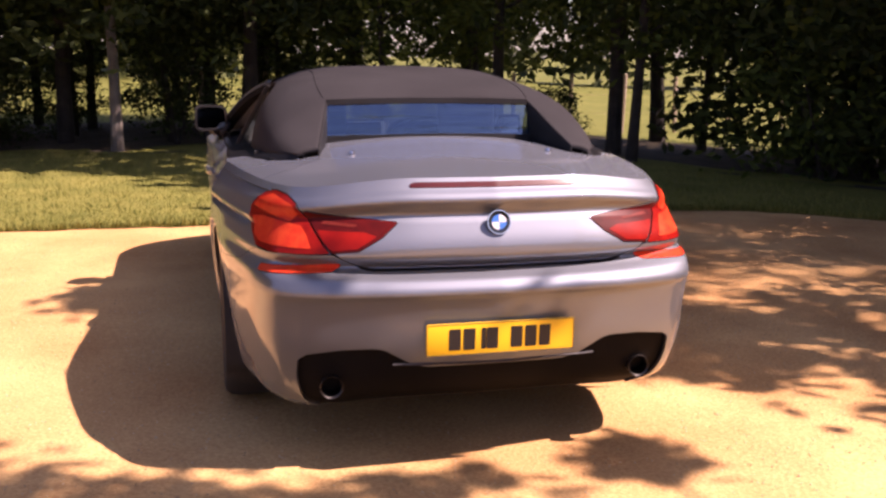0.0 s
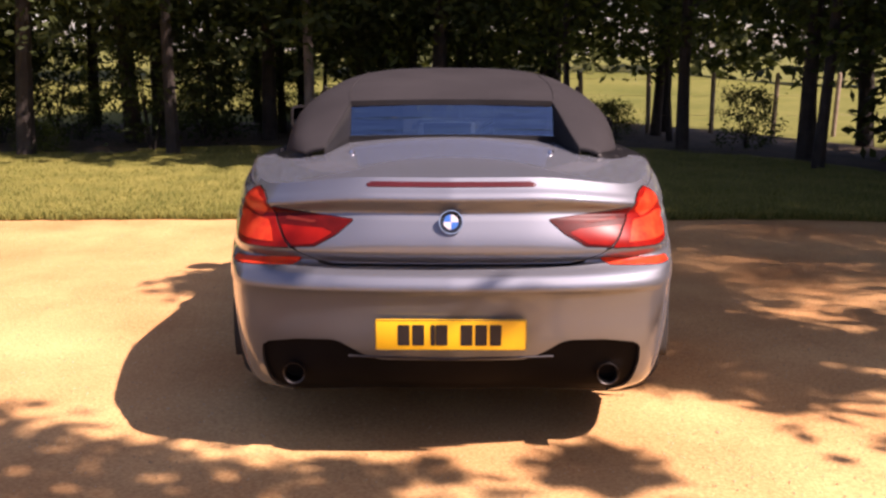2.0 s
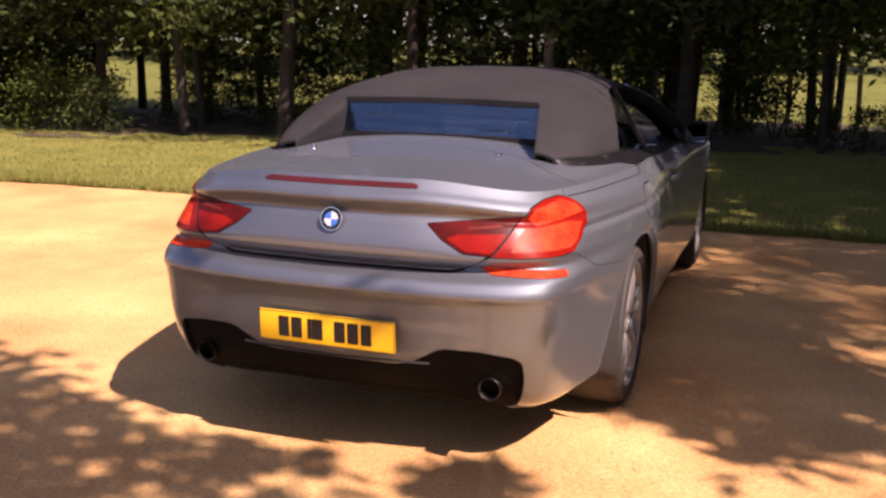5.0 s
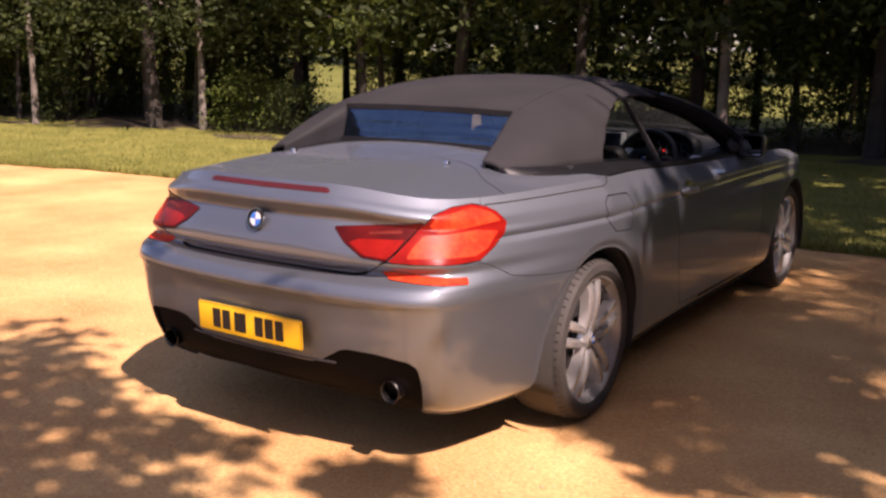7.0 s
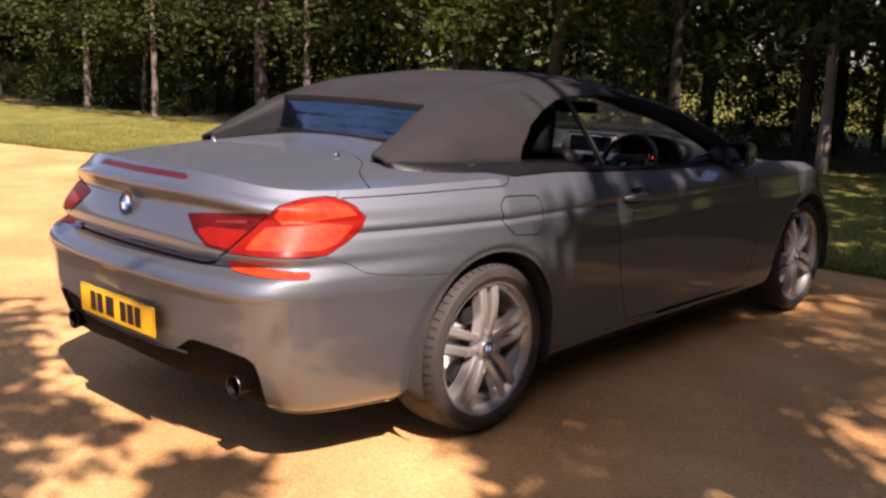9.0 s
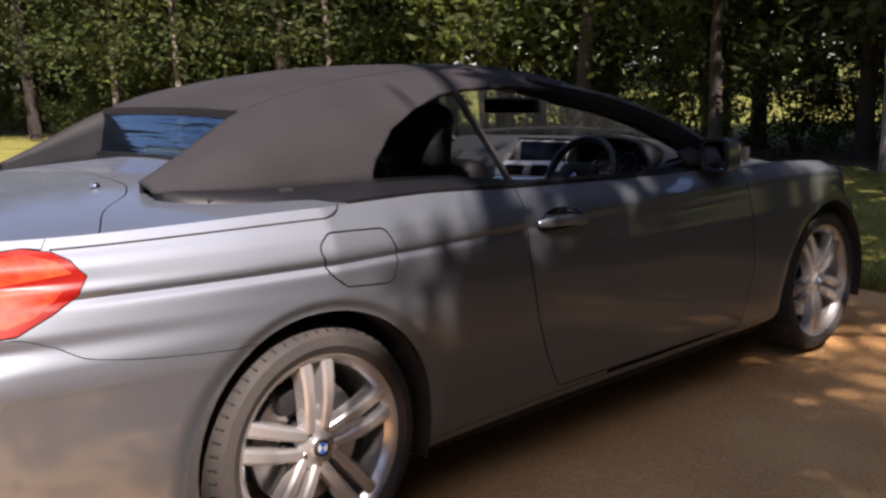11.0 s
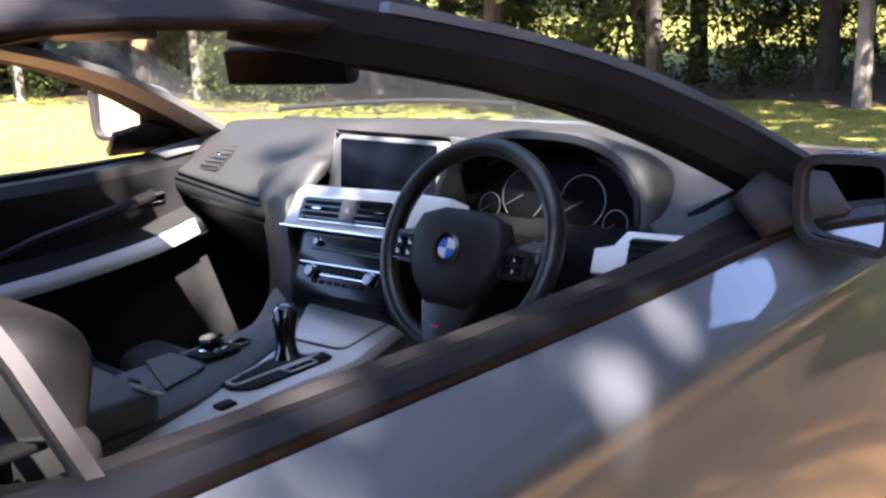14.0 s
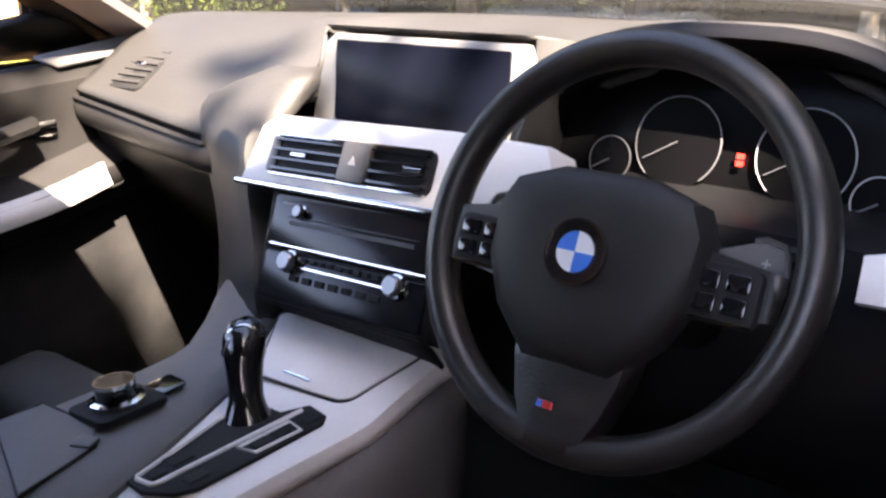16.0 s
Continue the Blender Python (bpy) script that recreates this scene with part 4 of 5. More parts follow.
def roundel(parent, m, r, label):
    ring_ = part("badge", lathe([(0, .0), (r, .0), (r, .003), (r * .96, .0045), (r * .9, .0045), (r * .66, .003), (0, .003)], m, 40), BLACK_GLOSS, parent, label)
    part("badge_rim", lathe([(r * .93, .003), (r, .003), (r, .0052), (r * .93, .0052)], m, 40, True), CHROME, ring_)
    for k in range(4):
        a0 = k * 90
        pts = [(0, 0)] + [(r * .62 * math.cos(radians(a)), r * .62 * math.sin(radians(a))) for a in steps(a0, a0 + 90, 8)]
        part("quadrant", prism(pts, .0012, m=m @ pose(0, 0, .0032)), BADGE_BLUE if k % 2 else BADGE_WHITE, ring_)
    return ring_


roundel(lid, pose(0, .148, .876, 90 - 10, 0, 0), .041, "round badge with blue and white quarters")
plate_m = pose(0, .098, .492, 90 + 2, 0, 0)
plate = part("number_plate", prism(rounded(.52, .111, .008), .006, .001, plate_m), PLATE_YELLOW, car, "yellow rear number plate with black bars")
for k, w in enumerate((.048, .048, .018, .048, 0, .048, .048, .046)):
    xs = -.182 + sum((.050, .050, .030, .050, .036, .050, .050, .05)[:k]) + .02
    if w:
        part("bar", prism(rounded(w * .86, .074, .004), .0012, m=plate_m @ pose(xs, 0, .006)), INK, plate)
part("border", sweep([(plate_m @ Vector((x, y, .006))) for x, y in rounded(.516, .107, .007)], ring(.0012, 5), True, (0, 1, 0)), INK, plate)

# boot aerial cover and washer studs on the tonneau
part("stud", lathe([(0, .010), (.010, .009), (.014, 0)], pose(.40, .79, 1.05), 16), CHROME, car, "small bright stud")
part("stud", lathe([(0, .010), (.010, .009), (.014, 0)], pose(-.40, .79, 1.05), 16), CHROME, car, "small bright stud")

# ---- soft top ----
OPENING = [(1.455, .90), (1.462, 1.03), (1.49, 1.08), (1.58, 1.166), (1.71, 1.222), (1.86, 1.262), (2.0, 1.278), (2.2, 1.279), (2.45, 1.262), (2.66, 1.232), (2.9, 1.2), (2.9, .90)]
in_opening = inside_yz(OPENING, .0)
rear_hole = lambda x, y, z: max(abs(x) - .447 - .22 * max(0, 1.2 - y), y - 1.212)
top = part("soft_top", clipped(soft_top, steps(.855, 2.67, 110), steps(-1, 1, 120), [outside(in_opening), outside(rear_hole)]), FABRIC, car, "grey canvas soft top, closed", .014)
bm = bmesh.new()
bm.from_mesh(top.data)
if max(bm.faces, key=lambda f: f.calc_center_median().z).normal.z < 0:
    bmesh.ops.reverse_faces(bm, faces=bm.faces)
bm.to_mesh(top.data)
bm.free()
top.data.set_sharp_from_angle(angle=radians(60))
# seams of the canvas
for s in (-1, 1):
    part("seam", sweep([Vector(soft_top(y, s * .30)) + Vector((0, 0, .0005)) for y in steps(1.25, 2.6, 40)], ring(.003, 5)), FABRIC, top)


def pane_point(s, t):
    """Rear pane: s across, t from its foot to its head."""
    x = s * (.462 - .02 * t)
    y = 1.178 + .03 * t - .012 * (1 - s * s)
    return (x, y, 1.076 + .148 * t + .008 * (1 - s * s))


pane = part("rear_window", loft([[pane_point(s, t) for s in steps(-1, 1, 24)] for t in steps(0, 1, 8)]), REAR_GLASS, top, "tinted rear window set back between canvas buttresses")
# heating wires, added to give the streaks of sky reflected in the pane
for k in range(12):
    part("streak_wire", sweep([Vector(pane_point(s, .09 + .075 * k)) + Vector((0, .003, 0)) for s in steps(-.95, .95, 12)], ring(.0009, 4)), GREY_METAL, pane)
part("window_surround", sweep([pane_point(s, 1.0) for s in steps(-1, 1, 24)], [(-.008, -.012), (.008, -.012), (.008, .012), (-.008, .012)]), BLACK_PLASTIC, top)
part("lower_surround", sweep([Vector(pane_point(s, 0)) for s in steps(-1, 1, 24)], [(-.012, -.03), (.012, -.03), (.012, .008), (-.012, .008)]), BLACK_PLASTIC, top)
for s in (-1, 1):
    rows = []
    for y in steps(.857, 1.212, 24):
        xw = s * (.447 + .22 * max(0, 1.2 - y))
        q = min(steps(0, 1, 200), key=lambda a: abs(abs(soft_top(y, a)[0]) - abs(xw)))
        zt = soft_top(y, q)[2]
        zl = min(zt, 1.03)
        rows.append([(xw, y, zl + (zt - zl) * k / 3) for k in range(4)])
    part("buttress_lining", loft(rows), BLACK_PLASTIC, top, "", .006)

# black trim along the foot of the top and the doors
for mirrored, side in LEFT_RIGHT:
    k = -1 if mirrored else 1
    pts = []
    rows = []
    for y in [.86, .88, .92, 1.0, 1.1, 1.2, 1.3, 1.4, 1.6, 1.8, 2.0, 2.2, 2.4, 2.6, 2.8, 3.0, 3.15, 3.25]:
        if y < 1.3:
            xo = top_x(y) + curve([(.86, .0), (.9, .03), (1.0, .045), (1.3, .085)], y)
            zo = 1.052 - .085 * (xo / .862) ** 2
        else:
            xo, zo = width(y, 12) - .004, belt(y)
        xi = top_x(y) - .03 if y < 1.9 else max(top_x(y) - .03, xo - .042)
        z_in = curve([(.86, 1.05), (1.3, 1.03), (1.9, .995), (2.0, .972), (2.75, .945), (3.25, .94)], y)
        hi = z_in
        rows.append([(k * xo, y, zo - .004), (k * (xo - .004), y, zo + .008), (k * (xo * .5 + xi * .5), y, (zo + hi) / 2 + .012), (k * xi, y, hi + .004), (k * (xi - .004), y, hi - .03)])
    part("belt_trim", loft(rows), BLACK_SATIN, car, "satin black trim strip along the foot of the canvas top", .004)

# ---- windscreen and pillars ----
def screen_point(s, t):
    """s across, t from the header to the cowl."""
    hx, bx = .575, .80
    hy, by = 2.70 - .17 * s * s, 3.46 - .30 * s * s
    hz, bz = 1.308 - .055 * s * s, 1.012 - .018 * s * s
    y = hy + (by - hy) * t
    return (s * (hx + (bx - hx) * t), y, hz + (bz - hz) * t + .035 * math.sin(math.pi * t))


part("windscreen", loft([[screen_point(s, t) for s in steps(-1, 1, 30)] for t in steps(0.02, 1, 20)]), SCREEN_GLASS, car, "clear curved windscreen")
# pillar black covers dark inner trim and the shade on the painted outside
for s in (-1, 1):
    part("windscreen_pillar", sweep([screen_point(s * 1.02, t) for t in steps(-.26, 1.06, 26)], [(-.045, -.05), (.030, -.05), (.042, -.015), (.034, .012), (0, .018), (-.036, .010)] if s > 0 else [(-.032, -.022), (.030, -.022), (.036, -.008), (.032, .012), (0, .018), (-.032, .010)], up=(0, 0, 1), scale=lambda t: .86 + .22 * t), PILLAR, car, "black windscreen pillar")
    part("pillar_strip", sweep([Vector(screen_point(s * 1.02, t)) + Vector((s * .012, 0, .020)) for t in steps(-.03, 1.06, 20)], [(-.014, -.006), (.014, -.006), (.012, .006), (-.012, .006)], up=(0, 0, 1)), PAINT, car)
part("windscreen_header", sweep([Vector(screen_point(s, -.01)) for s in steps(-1, 1, 30)], [(-.05, -.028), (.045, -.028), (.05, .0), (0, .014), (-.05, .012)]), PILLAR, car)
part("cowl", loft([[Vector(screen_point(s, 1.0)) + Vector((0, d, -.012 - d * .12)) for s in steps(-1, 1, 30)] for d in (-.03, .04, .1)]), BLACK_PLASTIC, car, "", .01)
for k in (0, 1):
    part("wiper", sweep([Vector(screen_point(a, .955 - .02 * math.sin(3 * b))) + Vector((0, .012, .018)) for a, b in zip(steps(-.75 + .85 * k, .05 + .75 * k, 12), steps(0, 1, 12))], ring(.007, 6)), BLACK_PLASTIC, car)


# ---- door mirrors ----
def door_mirror(mirrored):
    s = -1 if mirrored else 1
    c = Vector((.926, 3.048, .994)) if s > 0 else Vector((-.905, 3.055, 1.05))

    def skin(a, b):
        # a round the shell, b from glass to nose
        w, h = (.063 if s > 0 else .084) * (1 - b ** 2.6) ** .5 + .004, (.056 if s > 0 else .066) * (1 - b ** 2.4) ** .5 + .003
        n = 4.6
        ca, sa = math.cos(a), math.sin(a)
        x = math.copysign(abs(ca) ** (2 / n), ca) * w
        z = math.copysign(abs(sa) ** (2 / n), sa) * h * (1.0 + .12 * ca * s)
        return (c.x + x, c.y - .055 + .15 * b - .018 * s * ca * (1 - b), c.z + z)

    body = part("door_mirror", loft([[skin(a, b) for a in steps(0, 2 * math.pi, 32)] for b in [0, .04, .1, .2, .35, .5, .65, .8, .9, .96, .995]]), PAINT, car, "grey door mirror" if mirrored else "grey door mirror on black stalk", .006)
    rim = [skin(a, 0) for a in steps(0, 2 * math.pi, 32)[:-1]]
    part("mirror_frame", sweep(rim, [(-.006, -.006), (.006, -.006), (.006, .006), (-.006, .006)], True, (0, 1, 0)), BLACK_PLASTIC, body)
    b = bmesh.new()
    b.faces.new([b.verts.new((c.x + (p[0] - c.x) * .95, p[1] + .006, c.z + (p[2] - c.z) * .95)) for p in rim])
    part("mirror_glass", b, MIRROR, body, sharp=0)
    part("mirror_stalk", sweep([(s * .845, 3.10, .945), (s * .88, 3.09, .952), (s * .93, 3.075, c.z - .04)], [(-.045, -.014), (.045, -.014), (.04, .014), (-.04, .014)]), BLACK_PLASTIC, body)
    b = bmesh.new()
    q = [(s * .80, 2.93, 1.0), (s * .845, 2.93, .95), (s * .845, 3.22, .94), (s * .80, 3.18, .985), (s * .79, 3.03, 1.015)]
    b.faces.new([b.verts.new(p) for p in q])
    part("mirror_base", b, BLACK_PLASTIC, body, "", .02)


both(door_mirror)


# ---- wheels ----
def wheel_at(x, y, side, turn, notches=False):
    m = Matrix.Translation((x, y, .335)) @ pose(0, 0, 0, 0, 90 * side, 0) @ pose(0, 0, 0, 0, 0, turn)
    hub = part("wheel", lathe([(.0, .0), (.060, .0), (.075, -.02), (.075, -.09), (0, -.09)], m @ pose(0, 0, -.055), 32), BLACK_PLASTIC, car, "wide tyre on silver twin-spoke alloy wheel")
    tyre = [(.262, -.002), (.285, .010), (.312, .004), (.329, -.018), (.3345, -.05), (.335, -.12), (.3345, -.19), (.329, -.225), (.312, -.25), (.27, -.25), (.262, -.22)]
    part("tyre", lathe(tyre, m, 72, True), RUBBER, hub)
    if notches:
        me = None
        for k in range(60):
            gm = m @ pose(0, 0, 0, 0, 0, k * 6) @ pose(.3290, 0, -.0185, 0, -22, 0)
            if me is None:
                ob = part("tread_notch", box(0, 0, 0, .003, .0045, .026), UNDER, hub)
                ob.matrix_local, me = gm, ob.data
            else:
                ob = new("tread_notch", me)
                ob.parent, ob.matrix_local = hub, gm
    rim = [(.232, -.03), (.247, -.012), (.256, -.004), (.266, -.001), (.270, -.004), (.269, -.02), (.262, -.05), (.236, -.10), (.236, -.2), (.230, -.2), (.230, -.06)]
    part("rim", lathe(rim, m, 72, True), ALLOY, hub)
    for k in range(5):
        for t in (-1, 1):
            pts = []
            for f in steps(0, 1, 7):
                r = .055 + .197 * f
                ang = radians(72 * k) + t * math.atan2(.0275 + .0085 * f, r)
                pts.append(m @ Vector((r * math.cos(ang), r * math.sin(ang), -.030 + .016 * math.sin(math.pi * f * .9) - .0 * f)))
            up = m.to_3x3() @ Vector((0, 0, 1))
            part("spoke", sweep(pts, [(-.0165, -.03), (-.0150, .003), (-.009, .008), (.008, .008), (.0150, .003), (.0165, -.03)], up=up, scale=lambda f: 1.08 + .30 * f), ALLOY, hub)
    part("hub_cap", lathe([(0, .004), (.028, .003), (.034, -.004), (.062, -.012), (.07, -.03)], m @ pose(0, 0, -.018), 36), ALLOY, hub)
    roundel(hub, m @ pose(0, 0, -.013), .026, "small round hub badge")
    for k in range(5):
        a = radians(72 * k + 36)
        part("bolt", lathe([(0, .004), (.009, .002), (.011, -.006)], m @ pose(.05 * math.cos(a), .05 * math.sin(a), -.026), 8), CHROME, hub)
    part("brake_disc", lathe([(.09, -.085), (.175, -.085), (.175, -.11), (.09, -.11)], m, 48, True), SATIN, hub)
    part("caliper", box(.14, 0, -.09, .07, .17, .07, .012, 2, m @ pose(0, 0, 0, 0, 0, 150)), BLACK_PLASTIC, hub)


for x, y, s, tn in ((.895, 1.15, 1, 36), (-.895, 1.15, -1, 20), (.885, 4.005, 1, -5), (-.885, 4.005, -1, 5)):
    wheel_at(x, y, s, tn, s > 0)
for y in (1.15, 4.005):
    for s in (-1, 1):
        rows = [[(s * xx, y + .385 * math.cos(a), .335 + .385 * math.sin(a)) for a in steps(-.35, math.pi + .35, 28)] for xx in (.62, .90)]
        part("wheel_arch_liner", loft(rows), UNDER, car, "", .004)


# ---- inside the car ----
def skin(name, rows, mat, parent, label="", thick=.006, sharp=40):
    return part(name, loft(rows), mat, parent, label, thick, sharp)


def slab(name, outline, m, depth, mat, parent, label="", bevel=.002):
    return part(name, prism(outline, depth, bevel, m), mat, parent, label)


def frame_of(origin, ex, ey):
    """A pose with x along ex, y near ey, z out of the face."""
    x = Vector(ex).normalized()
    z = x.cross(Vector(ey)).normalized()
    y = z.cross(x)
    m = Matrix((x, y, z)).transposed().to_4x4()
    m.translation = origin
    return m


part("floor_carpet", prism([(-.78, 1.2), (.78, 1.2), (.78, 3.5), (-.78, 3.5)], .04, m=pose(0, 0, .25)), CARPET, car)
part("bulkhead", box(0, 3.46, .62, 1.6, .03, .74), UNDER, car)
part("rear_bulkhead", box(0, 1.17, .66, 1.5, .04, .74), CARPET, car)

# dashboard: grey leather top over a dark lower face
def dash_lip(x):
    return 3.02 + .10 * math.exp(-((x - .38) / .2) ** 4) + .11 * math.exp(-((x + .03) / .23) ** 6)


def dash_top(x, t):
    """t from the screen's foot back to the lip."""
    hood = math.exp(-((x - .385) / .215) ** 4)
    humpc = math.exp(-((x + .03) / .24) ** 4)
    y0, y1 = 3.44 - .3 * (x / .8) ** 2, dash_lip(x)
    z0 = 1.012 - .018 * smooth(.25, .7, x)
    z1 = (.872 + .12 * max(0, -x - .36) if x < 0 else .885) + .125 * hood + .09 * humpc * (1 - hood)
    y = y0 + (y1 - y0) * t
    k = min(1, max(0, (y1 + .19 - y) / .19)) ** 1.15
    z = z0 + .010 * math.sin(math.pi * min(1, t * 1.3)) * (1 + hood) * (1 - k) + (z1 - z0) * k
    return (x, y, z)


dash = skin("dashboard", [[dash_top(x, t) for t in steps(0, 1, 22)] for x in steps(-.70, .79, 80)], GREY_LEATHER, car, "grey leather dashboard top", .01)
rows = []
for x in steps(-.70, -.26, 20):
    y, z = dash_top(min(x, -.34), 1)[1:]
    rows.append([(x, y + .018, z - .058), (x, y + .024, z - .075), (x, y + .03, z - .10), (x, y + .075, z - .15), (x, y + .14, z - .21), (x, y + .21, z - .30), (x, y + .25, z - .42)])
skin("glovebox", rows, SEAT_LEATHER, dash, "black glovebox and knee panel")
rows = []
for x in steps(-.70, -.30, 20):
    y, z = dash_top(min(x, -.34), 1)[1:]
    rows.append([(x, y + .016, z - .004), (x, y + .008, z - .012), (x, y - .004, z - .016), (x, y - .010, z - .026), (x, y - .009, z - .042), (x, y + .000, z - .055), (x, y + .016, z - .062), (x, y + .03, z - .064)])
skin("lower_pad", rows, LEATHER, dash, "black leather roll under the dashboard's seam")
rows = []
for x in steps(.17, .79, 20):
    y, z = dash_top(x, 1)[1] - .07 * math.exp(-((x - .38) / .2) ** 4), .885
    rows.append([(x, y + .06, z + .02), (x, y - .02, z - .01), (x, y - .04, z - .08), (x, y - .03, z - .18), (x, y + .05, z - .30), (x, y + .2, z - .40)])
skin("knee_panel", rows, BLACK_SATIN, dash)
part("dash_seam", sweep([(x, dash_lip(x) - .006, dash_top(x, 1)[2] - .012) for x in steps(-.69, -.36, 30)], ring(.004, 6)), LEATHER, dash)
left = [(0, (-.30, 3.10, .957)), (.12, (-.395, 3.06, .917)), (.28, (-.420, 3.05, .868)), (.45, (-.397, 3.05, .813)), (.65, (-.38, 3.045, .735)), (.85, (-.37, 3.03, .66)), (1, (-.34, 3.0, .64))]
right = [(0, (-.235, 3.10, .964)), (.12, (-.235, 3.05, .925)), (.28, (-.232, 2.99, .885)), (.45, (-.214, 2.972, .835)), (.65, (-.185, 2.95, .77)), (.85, (-.16, 2.925, .715)), (1, (-.15, 2.92, .68))]
rows = []
for t in steps(0, 1, 18):
    l, r = (Vector([curve([(k, p[i]) for k, p in side], t) for i in range(3)]) for side in (left, right))
    bow = Vector((.0, -.010, .005))
    rows.append([l + Vector((-.015, .04, -.01)), l] + [l + (r - l) * k + bow * math.sin(math.pi * k) for k in (.15, .35, .55, .75, .9)] + [r, r + Vector((.02, .03, 0))])
skin("dash_flank", rows, GREY_LEATHER, dash, "grey leather flank of the centre stack")


def side_vent(m, w, h, n, parent, label):
    v = slab("air_vent", rounded(w, h, .012), m @ pose(0, 0, -.004), .006, BLACK_PLASTIC, parent, label)
    for k in range(n):
        part("slat", box(0, -h * .36 + h * .72 * k / (n - 1), .003, w * .88, .006, .005, 0, 1, m @ pose(0, 0, 0, 0, 0, 0)), GREY_LEATHER, v)
    part("vent_tab", box(0, 0, .008, w * .26, .008, .006, .001, 1, m), CHROME, v)
    return v


side_vent(frame_of((-.600, 3.088, .943), (1, .02, 0), (0, .86, .5)), .080, .105, 6, dash, "black slatted side air vent")

# screen and its light surround
SC = frame_of((-.026, 3.088, .958), (.285, -.024, .004), (.0, .12, 1))
sur = slab("screen_surround", [(-.205, -.062), (.175, -.062), (.178, .045), (.165, .060), (-.160, .060), (-.178, .048)], SC @ pose(0, 0, -.02), .018, GREY_SATIN, dash, "light satin surround of the screen", .006)
slab("screen", rounded(.300, .104, .004), SC @ pose(0, 0, -.001), .003, SCREEN, sur, "dark blank display screen", .001)
rows = [[(SC @ Vector((a, .062, -.02))) for a in steps(-.185, .175, 12)], [(SC @ Vector((a, .070, -.01))) for a in steps(-.185, .175, 12)], [(SC @ Vector((a, .066, -.06))) for a in steps(-.2, .19, 12)], [(SC @ Vector((a, .045, -.16))) for a in steps(-.25, .24, 12)]]
skin("screen_hood", rows, GREY_LEATHER, sur)
for s, a0 in ((-1, -.205), (1, .178)):
    rows = [[SC @ Vector((a0, -.062, -.01)), SC @ Vector((a0, .0, -.01)), SC @ Vector((a0 * .96, .066, -.015))], [SC @ Vector((a0 + s * .05, -.07, -.05)), SC @ Vector((a0 + s * .045, .0, -.06)), SC @ Vector((a0 + s * .02, .06, -.08))], [SC @ Vector((a0 + s * .07, -.07, -.14)), SC @ Vector((a0 + s * .06, .0, -.15)), SC @ Vector((a0 + s * .04, .05, -.16))]]
    skin("hood_cheek", rows, GREY_LEATHER, sur)

# centre stack
ST0 = frame_of((0, 2.925, .782), (1, 0, .035), (0, .447, .894))
stack = slab("centre_fascia", [(-.135, -.060), (.130, -.060), (.150, .072), (-.150, .072)], ST0 @ pose(0, 0, -.05), .048, BLACK_PLASTIC, dash, "black centre stack with radio and climate controls", .004)
trim = slab("vent_trim", [(-.205, .078), (.245, .078), (.262, .120), (.240, .160), (.12, .166), (-.165, .166), (-.188, .150)], ST0 @ pose(0, 0, -.045), .055, LIGHT_TRIM, stack, "light satin trim round the centre vents", .008)
vent = slab("centre_vent", rounded(.262, .052, .012), ST0 @ pose(-.022, .115, .008), .004, BLACK_PLASTIC, trim, "black slatted centre air vents")
for k in range(4):
    part("slat", box(-.022, .097 + .012 * k, .014, .245, .0028, .010, 0, 1, ST0), BLACK_GLOSS, vent)
part("hazard_switch", box(-.004, .115, .016, .044, .048, .012, .003, 2, ST0), GREY_PANEL, vent, "grey hazard switch panel")
for y in (.0905, .1395):
    part("vent_line", box(-.022, y, .013, .250, .0022, .004, 0, 1, ST0), CHROME, vent)
part("vent_end", box(-.147, .115, .010, .018, .046, .010, .004, 2, ST0), GREY_PANEL, vent)
part("hazard_mark", prism([(-.006, -.004), (.006, -.004), (0, .007)], .001, m=ST0 @ pose(-.004, .115, .022)), GREY_INK, vent)
for x in (-.095, .085):
    part("vent_tab", box(x, .115, .02, .026, .005, .006, .001, 1, ST0), CHROME, vent)
part("chrome_strip", box(.02, .075, .006, .46, .007, .016, .002, 2, ST0), CHROME, stack, "bright strip under the vents")
radio = slab("radio_panel", rounded(.272, .066, .006), ST0 @ pose(-.0, .036, -.004), .006, PIANO, stack, "piano black radio panel")
part("disc_slot", box(.0, .036, .003, .20, .005, .002, 0, 1, ST0), INK, radio)
part("bright_line", box(-.0, .008, .003, .25, .0016, .002, 0, 1, ST0), CHROME, radio)
part("slot_edge", box(.0, .043, .003, .21, .0012, .002, 0, 1, ST0), GREY_METAL, radio)
clim = slab("climate_panel", rounded(.262, .056, .006), ST0 @ pose(-.0, -.028, -.004), .006, PIANO, stack, "black climate panel with rotary knobs")


def knob(m, r, h, parent, name="knob", mat=BLACK_PLASTIC):
    k = part(name, lathe([(0, h), (r * .85, h), (r, h * .85), (r, .0)], m, 28), mat, parent)
    part("knob_ring", lathe([(r * 1.22, 0), (r * 1.22, h * .35), (r * 1.0, h * .45), (r, 0)], m, 28, True), CHROME, k)
    return k


knob(ST0 @ pose(-.081, -.010, .001), .0115, .016, clim, "knob", KNOB_METAL)
knob(ST0 @ pose(.089, -.010, .001), .0115, .016, clim, "knob", KNOB_METAL)
knob(ST0 @ pose(-.084, .050, .001), .0075, .012, radio, "knob", KNOB_METAL)
part("bright_line", box(0, -.014, .003, .15, .0018, .002, 0, 1, ST0), CHROME, clim)
for k in range(9):
    part("button", box(-.06 + .0145 * k, -.005, .003, .010, .006, .004, .001, 1, ST0), BLACK_PLASTIC, clim)
